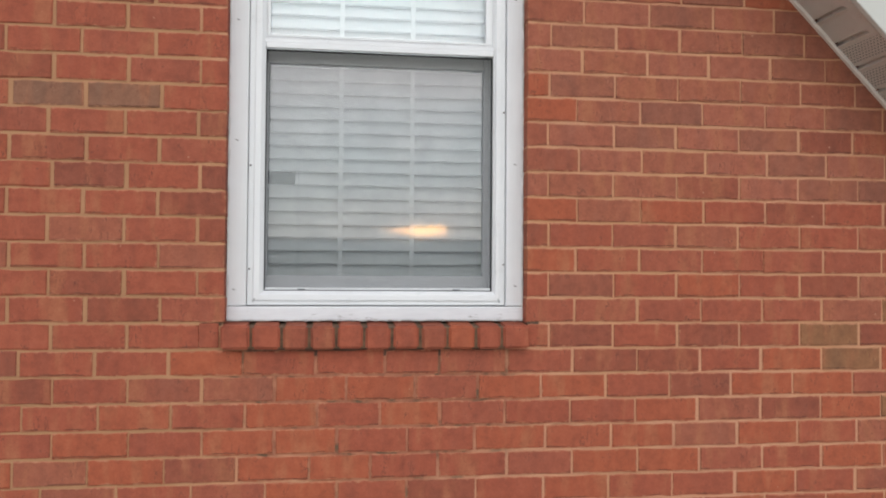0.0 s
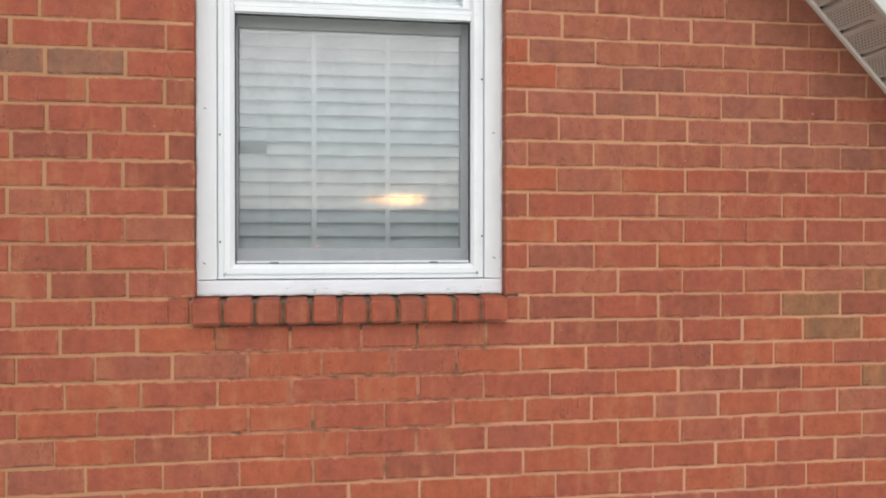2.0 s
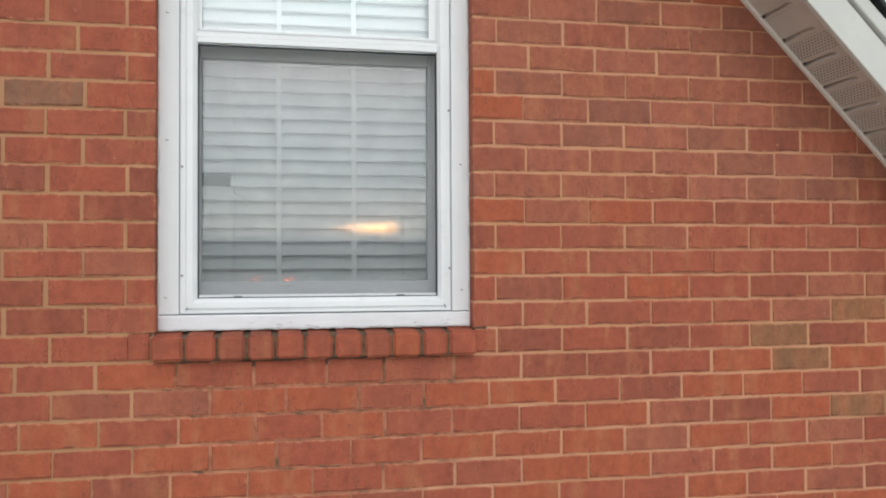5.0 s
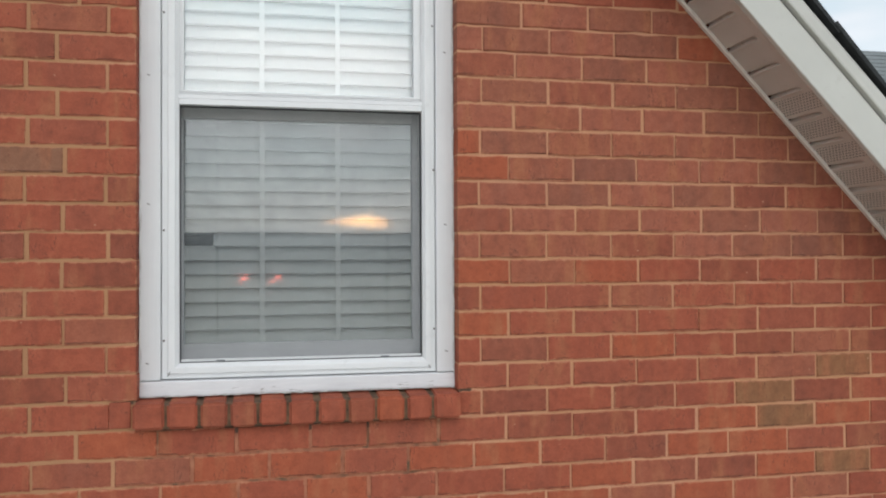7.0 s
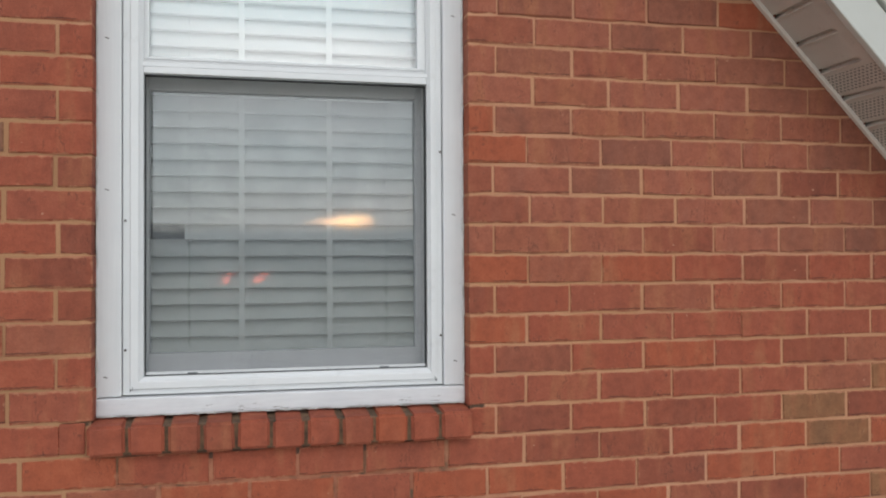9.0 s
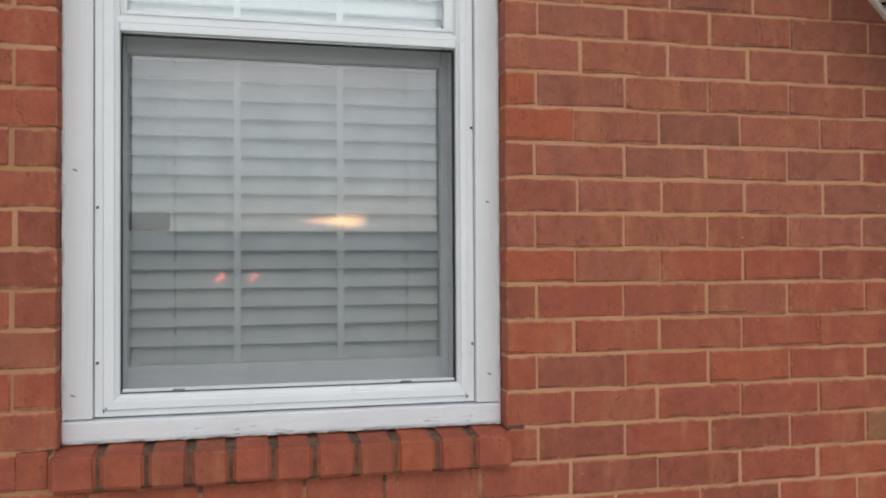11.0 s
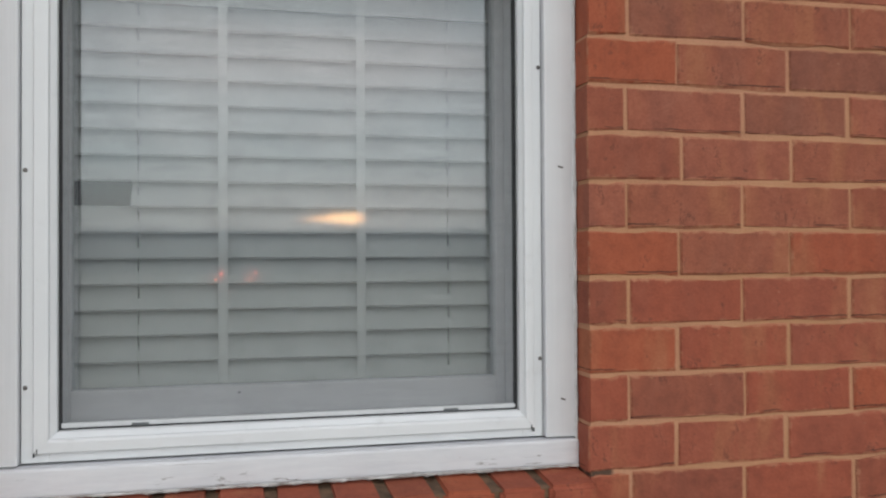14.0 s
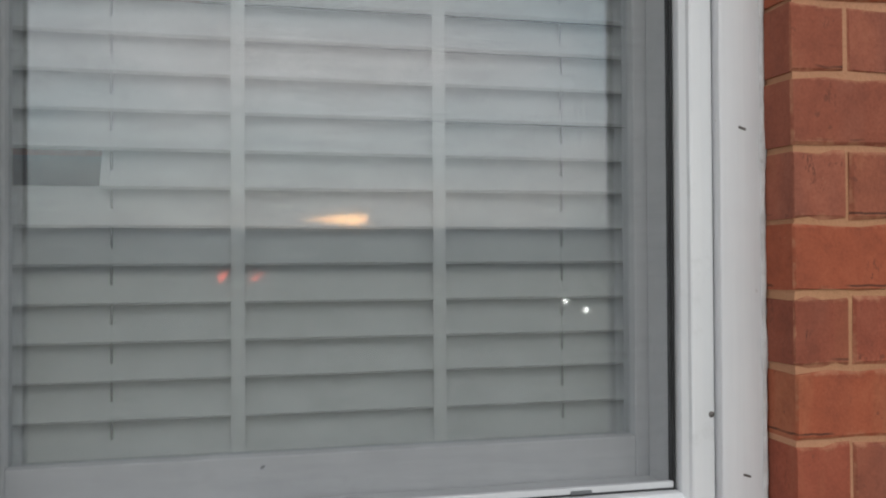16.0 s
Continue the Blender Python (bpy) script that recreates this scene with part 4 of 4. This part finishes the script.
def piece_mesh(tone, variant):
    if (tone, variant) not in PIECE:
        co, fa = SHAPES[variant]
        me = bpy.data.meshes.new("brick")
        me.from_pydata(co, [], fa)
        me.materials.append(BRICK[tone])
        PIECE[tone, variant] = me
    return PIECE[tone, variant]


# tones of the courses beside the window, from the jamb outwards
RIGHT = {19: "npnp", 18: "pnpn", 17: "mpnpn", 16: "pnmtnn", 15: "ptppnn", 14: "onttttn", 13: "otnppnn", 12: "mpnpndrd", 11: "mptpnpnd", 10: "pttdpnnd", 9: "otordrrr",
         8: "drrmrrrr", 7: "orrrrrrr", 6: "rmrordtd", 5: "rrrrrtbr", 4: "rdrdrbdr", 3: "rddrobor", 2: "oordoord", 1: "rromdobr", 0: "oootortr"}
LEFT = {15: "rrr", 14: "rrrd", 13: "rggr", 12: "drrr", 11: "rrd", 10: "drdr", 9: "drrr", 8: "drtr", 7: "trr", 6: "rrdr", 5: "rdrr", 4: "rrr"}
# joints of the courses over which the sill was bedded
PATCH = {3: "-.233 -.026 .177 .338 .541", 2: "-.142 .063 .265 .453 .646", 1: "-.225 -.019 .164 .341 .536", 0: "-.142 .037 .244 .444 .661", -1: "-.247 -.041 .137 .336 .542"}
# the courses right of the window with one brick cut short, and which one it is
SHORT = {15: 4, 14: 5, 12: 5, 10: 6, 8: 6}
# the first joint beyond each jamb, course by course from number 4 up
FIRST = dict(enumerate((float(v) for v in ".670 .748 .670 .752 .669 .757 .670 .763 .669 .755 .672 .773 .675 .779 .678 .798".split()), 4))
LAST = dict(enumerate((float(v) for v in "-.352 -.466 -.361 -.469 -.363 -.475 -.358 -.472 -.367 -.471 -.357 -.486 -.360 -.488 -.357".split()), 4))
rng = random.Random(21)


def joints(k):
    """Head joints of course k, from end to end of the wall."""
    odd = k % 2
    first = FIRST.get(k, 0.755 if odd else (0.671 if k > -2 else 0.655))
    last = LAST.get(k, first - LENGTH * (6 if odd else 5) - 0.012)
    gap = round((first - last) / LENGTH)
    xs = [last - LENGTH * i + rng.uniform(-0.003, 0.003) for i in range(24, -1, -1)] + [last + (first - last) * i / gap for i in range(1, gap)]
    reach = LENGTH * (1 + 0.004 * max(0, min(k, 20) - 12))
    xs += [first + reach * i - (0.020 if i >= SHORT.get(k, 99) else 0.0) + rng.uniform(-0.0025, 0.0025) for i in range(14)]
    if k in PATCH:
        mid = [float(v) for v in PATCH[k].split()]
        left = [mid[0] - LENGTH * i + rng.uniform(-0.003, 0.003) for i in range(28, 0, -1)]
        right = [mid[-1] + LENGTH * i + rng.uniform(-0.003, 0.003) for i in range(1, 16)]
        xs = left + mid + right
    return [LEFT_X] + [x for x in xs if LEFT_X + 0.04 < x < EAVE_X - 0.04] + [EAVE_X]


def tone_of(k, x0, x1):
    if x0 > OPEN_R - 0.15 and k in RIGHT:
        i = round((x0 - (OPEN_R if k >= 4 else 0.54)) / LENGTH + (0.3 if k % 2 == 0 else 0.2))
        if 0 <= i < len(RIGHT[k]):
            return RIGHT[k][i]
    if x1 < OPEN_L + 0.15 and k in LEFT:
        i = round((OPEN_L - x1) / LENGTH + 0.25)
        if 0 <= i < len(LEFT[k]):
            return LEFT[k][i]
    if k in PATCH and -0.3 < x0 < 0.55:
        return rng.choice("rrroo")
    return rng.choices("rodmtg", (48, 26, 12, 9, 5, 0))[0]


ARCH_X, ARCH_TOP, ARCH_LOW = 1.678, 2.732, 2.50


def arch_half(z):
    """Half width of the flat arch over the lower window, wider at its top."""
    return 0.450 + (z - ARCH_LOW) / (ARCH_TOP - ARCH_LOW) * 0.049


rest = {}
pieces = []
gaps = random.Random(77)
for k in range(-44, 48):
    z = BED + COURSE * (k + 0.5)
    if z - COURSE / 2 < -0.02 or z > rake_z(RIDGE_X) + 0.1:
        continue
    js = joints(k)
    for a, b in zip(js, js[1:]):
        spans = [(a, b)]
        if SILL_LOW - 0.01 < z < OPEN_TOP:
            left_end = OPEN_L - 0.072 if k == 4 else OPEN_L
            spans = [(x0, min(x1, left_end + JOINT / 2)) for x0, x1 in spans if x0 < left_end - 0.02] + [(max(x0, OPEN_R - JOINT / 2), x1) for x0, x1 in spans if x1 > OPEN_R + 0.02]
        if ARCH_LOW - 0.01 < z < ARCH_TOP + 0.01:
            w = arch_half(z)
            spans = [(x0, min(x1, ARCH_X - w)) for x0, x1 in spans if x0 < ARCH_X - w - 0.02] + [(max(x0, ARCH_X + w), x1) for x0, x1 in spans if x1 > ARCH_X + w + 0.02]
        for x0, x1 in spans:
            wide = 0.0017 if x1 < OPEN_L and z > 3.74 else 0.0
            p0, p1 = x0 + JOINT / 2 + wide + gaps.uniform(-0.0022, 0.0018), x1 - JOINT / 2 - (wide if x1 < OPEN_L - 0.02 else 0.0) - gaps.uniform(-0.0022, 0.0018)
            if p1 - p0 < 0.015:
                continue
            room = min(rake_z(p0), rake_z(p1)) - (z + COURSE / 2)
            if max(rake_z(p0), rake_z(p1)) < z - COURSE / 2:
                continue
            tone = tone_of(k, x0, x1)
            spec = (p0, p1, z, tone, rng.randrange(9), rng.uniform(-0.0016, 0.0012), rng.uniform(-0.25, 0.25), rng.uniform(-0.5, 0.5))
            near = -0.80 < (p0 + p1) / 2 < 1.92 and 2.86 < z < 4.75
            if room > -0.03 and near and len(pieces) < 300:
                pieces.append(spec)
            else:
                rest.setdefault(tone, []).append(spec)


def brick_pose(spec):
    p0, p1, z, tone, variant, proud, tip, lean = spec
    return Matrix.Translation((p0, proud, z)) @ Matrix.Rotation(radians(tip), 4, "Y") @ Matrix.Rotation(radians(lean), 4, "Z") @ Matrix.Diagonal((p1 - p0, 1, 1, 1))


tones = list(TONES)
verts, faces, which = [], [], []
for tone, specs in rest.items():
    for spec in specs:
        m = brick_pose(spec)
        co, fa = SHAPES[spec[4]]
        n = len(verts)
        for c in co:
            p = m @ c
            p.z = min(p.z, rake_z(p.x) + 0.03)
            verts.append(tuple(p))
        faces += [[i + n for i in f] for f in fa]
        which += [tones.index(tone)] * len(fa)
me = bpy.data.meshes.new("brickwork")
me.from_pydata(verts, [], faces)
for t in tones:
    me.materials.append(BRICK_REST[t])
me.polygons.foreach_set("material_index", which)
ob = new("brickwork", me)
ob.parent = wall_front
tagged(ob, "red bricks in running bond", kind="stuff")

# ---- flat arch and keystone over the window below ----
arch = empty("flat_arch", "flat arch of upright red bricks round a pale keystone", "arch", at=Matrix.Translation((ARCH_X, 0, ARCH_LOW)))
AI = arch.matrix_basis.inverted()


def slanted(x0, x1, u0, u1, y0, y1, z0, z1):
    """A wedge: x0..x1 at its top, u0..u1 at its foot."""
    return add_prism(bmesh.new(), [(u0, z0), (u1, z0), (x1, z1), (x0, z1)], y0, y1)


bm = slanted(ARCH_X - 0.101, ARCH_X + 0.101, ARCH_X - 0.060, ARCH_X + 0.060, -0.022, 0.09, ARCH_LOW, 2.736)
bmesh.ops.bevel(bm, geom=bm.edges[:], offset=0.004, segments=2, affect="EDGES")
part("keystone", bm, M_KEY, arch, "pale cast stone keystone").matrix_basis = AI
rng = random.Random(3)
for side in (-1, 1):
    for i in range(5):
        a0, a1 = 0.104 + i * 0.0795 + 0.004, 0.104 + (i + 1) * 0.0795 - 0.004
        b0, b1 = 0.066 + i * 0.0775 + 0.004, 0.066 + (i + 1) * 0.0775 - 0.004
        lo, hi = sorted((side * a0, side * a1)), sorted((side * b0, side * b1))
        cuts = (0.0, 1.0) if i % 2 else (0.0, 0.47, 1.0)
        for c0, c1 in zip(cuts, cuts[1:]):
            g0, g1 = (0.02 if c0 else 0.0), (0.02 if c1 < 1 else 0.0)
            mix = lambda t: (hi[0] + (lo[0] - hi[0]) * t, hi[1] + (lo[1] - hi[1]) * t)
            f, t = mix(c0 + g0), mix(c1 - g1)
            high = ARCH_TOP - 0.006 - ARCH_LOW
            bm = slanted(ARCH_X + t[0], ARCH_X + t[1], ARCH_X + f[0], ARCH_X + f[1], rng.uniform(-0.001, 0.001), 0.09, ARCH_LOW + high * (c0 + g0), ARCH_LOW + high * (c1 - g1))
            bmesh.ops.bevel(bm, geom=bm.edges[:], offset=0.0022, segments=1, affect="EDGES")
            part("brick", bm, BRICK_REST[rng.choice("rrodm")], arch).matrix_basis = AI

# ---- brick sill under the window ----
sill = empty("brick_sill", "sloping sill of red bricks set on edge with dark joints", "sill", at=Matrix.Translation((0.155, 0, SILL_LOW)))
SI = sill.matrix_basis.inverted()
edges = [-0.294 + 0.898 * i / 11 for i in range(12)]
rng = random.Random(8)
edges[1:-1] = [float(v) for v in "-.209 -.122 -.043 .033 .114 .195 .277 .358 .443 .521".split()]
bm = bmesh.new()
for i in range(11):
    x0, x1 = edges[i] + (0.0040 if i else 0.0), edges[i + 1] - (0.0040 if i < 10 else 0.0)
    f, t = -0.031 + rng.uniform(-0.002, 0.002), rng.uniform(-0.0015, 0.0015)
    b = bmesh.new()
    prof = [(f, SILL_LOW + t), (f - 0.001, SILL_TOP - 0.0095 + t), (0.10, SILL_TOP + 0.002), (0.10, SILL_LOW + t)]
    rows = [[b.verts.new((x, y, zz)) for y, zz in prof] for x in (x0, x1)]
    b.faces.new(rows[0])
    b.faces.new(rows[1][::-1])
    for j in range(4):
        q = (j + 1) % 4
        b.faces.new((rows[0][q], rows[0][j], rows[1][j], rows[1][q]))
    bmesh.ops.recalc_face_normals(b, faces=b.faces[:])
    bmesh.ops.bevel(b, geom=b.edges[:], offset=0.0066, segments=3, affect="EDGES")
    mid = Vector(((x0 + x1) / 2, 0.02, (SILL_TOP + SILL_LOW) / 2))
    skew = Matrix.Rotation(radians(rng.uniform(-1.3, 1.3)), 3, "Y") @ Matrix.Rotation(radians(rng.uniform(-1.5, 1.5)), 3, "Z")
    bmesh.ops.rotate(b, cent=mid, matrix=skew, verts=b.verts)
    for v in b.verts:
        v.co += 0.0022 * noise.noise_vector(v.co * 38.0 + Vector((i * 3.7, 0, 0)))
    part("brick", b, BRICK_REST[rng.choice("rrrdo")], sill).matrix_basis = SI
b = bmesh.new()
prof = [(-0.0215, SILL_LOW + 0.003), (-0.0205, SILL_TOP - 0.0140), (0.10, SILL_TOP - 0.0030), (0.10, SILL_LOW + 0.003)]
rows = [[b.verts.new((x, y, zz)) for y, zz in prof] for x in (edges[0] + 0.012, edges[-1] - 0.012)]
b.faces.new(rows[0]), b.faces.new(rows[1][::-1])
for j in range(4):
    q = (j + 1) % 4
    b.faces.new((rows[0][q], rows[0][j], rows[1][j], rows[1][q]))
bmesh.ops.recalc_face_normals(b, faces=b.faces[:])
part("mortar_bed", b, M_JOINT, sill, "dark weathered mortar").matrix_basis = SI
for x0, x1 in ((-0.356, -0.301),):
    b = box(x0, x1, -0.002, 0.09, SILL_LOW + 0.004, SILL_TOP - 0.003, 0.003)
    part("brick", b, BRICK_REST["r"], sill).matrix_basis = SI

# ---- caulk along the foot of the window ----
bm = bmesh.new()
rng = random.Random(14)
rows = []
for i in range(160):
    x = L0 + 0.002 + (R0 - L0 - 0.004) * i / 159
    w = 0.0012 + 0.0030 * max(0.0, noise.noise(Vector((i * 0.45, 4.2, 0)))) + rng.uniform(0, 0.0012)
    rows.append([bm.verts.new((x, 0.037 - w * math.sin(a) * 0.9, 3.7325 - w * 0.25 - w * math.cos(a))) for a in [math.pi * q / 6 for q in range(7)]])
for a, b in zip(rows, rows[1:]):
    for q in range(6):
        bm.faces.new((a[q], a[q + 1], b[q + 1], b[q]))
bmesh.ops.recalc_face_normals(bm, faces=bm.faces[:])
wpart("caulk", bm, M_CAULK, "cracked dirty white caulk bead")
for side, x0 in ((1, R0 - 0.001), (-1, L0 + 0.001)):
    bm = bmesh.new()
    rows = []
    for i in range(140):
        z = 3.735 + (5.34 - 3.735) * i / 139
        w = 0.0021 + 0.0026 * max(0.0, noise.noise(Vector((i * 0.27, 9.1 * side, 0)))) + rng.uniform(0, 0.0009)
        rows.append([bm.verts.new((x0 - side * w * math.cos(a), 0.0495 - w * math.sin(a) * 0.8, z)) for a in [math.pi * q / 6 - 0.6 for q in range(7)]])
    for a, b in zip(rows, rows[1:]):
        for q in range(6):
            bm.faces.new((a[q], a[q + 1], b[q + 1], b[q]))
    bmesh.ops.recalc_face_normals(bm, faces=bm.faces[:])
    wpart("caulk", bm, M_BEAD, "uneven white caulk bead along the brick")

# ---- neighbouring house ----
house = empty("neighbour_house", "two-storey house with a grey shingled roof beyond the yard", "house", at=Matrix.Translation((12, 12, 0)))
HI = house.matrix_basis.inverted()
HX0, HX1, HY, HZ = 6.2, 18.0, 10.0, 7.57
EV = 4.4
bm = box(HX0 + 0.3, HX1 - 0.3, HY - 3.4, HY + 3.4, -0.05, EV + 0.15)
part("wall", bm, M_SIDING, house).matrix_basis = HI
for x in (HX0 + 0.3, HX1 - 0.5):
    bm = bmesh.new()
    v = [bm.verts.new((x + dx, HY + dy, zz)) for dx in (0, 0.2) for dy, zz in ((-3.4, EV + 0.15), (3.4, EV + 0.15), (0, HZ - 0.2))]
    bm.faces.new(v[:3]), bm.faces.new(v[5:2:-1])
    for i in range(3):
        bm.faces.new((v[i], v[(i + 1) % 3], v[(i + 1) % 3 + 3], v[i + 3]))
    part("gable", bm, M_SIDING, house).matrix_basis = HI
bm = bmesh.new()
pitch = math.atan2(HZ - EV, 3.9)
length = math.hypot(HZ - EV, 3.9)
for side in (-1, 1):
    n = int(length / 0.14)
    for i in range(n + 1):
        s = length - i * 0.14
        m = Matrix.Translation((0, HY, HZ)) @ Matrix.Rotation(side * -pitch, 4, "X") @ Matrix.Translation((0, side * s, 0.0)) @ Matrix.Rotation(radians(side * 4), 4, "X")
        add_box(bm, HX0, HX1, -0.1, 0.1, -0.045, 0.0, 0, m)
part("roof", bm, M_SHINGLE_FAR, house, "grey shingle courses").matrix_basis = HI

# ---- the single bricks of the wall, last ----
for spec in pieces:
    ob = new("brick", piece_mesh(spec[3], spec[4]))
    ob.parent = wall_front
    ob.matrix_basis = brick_pose(spec)
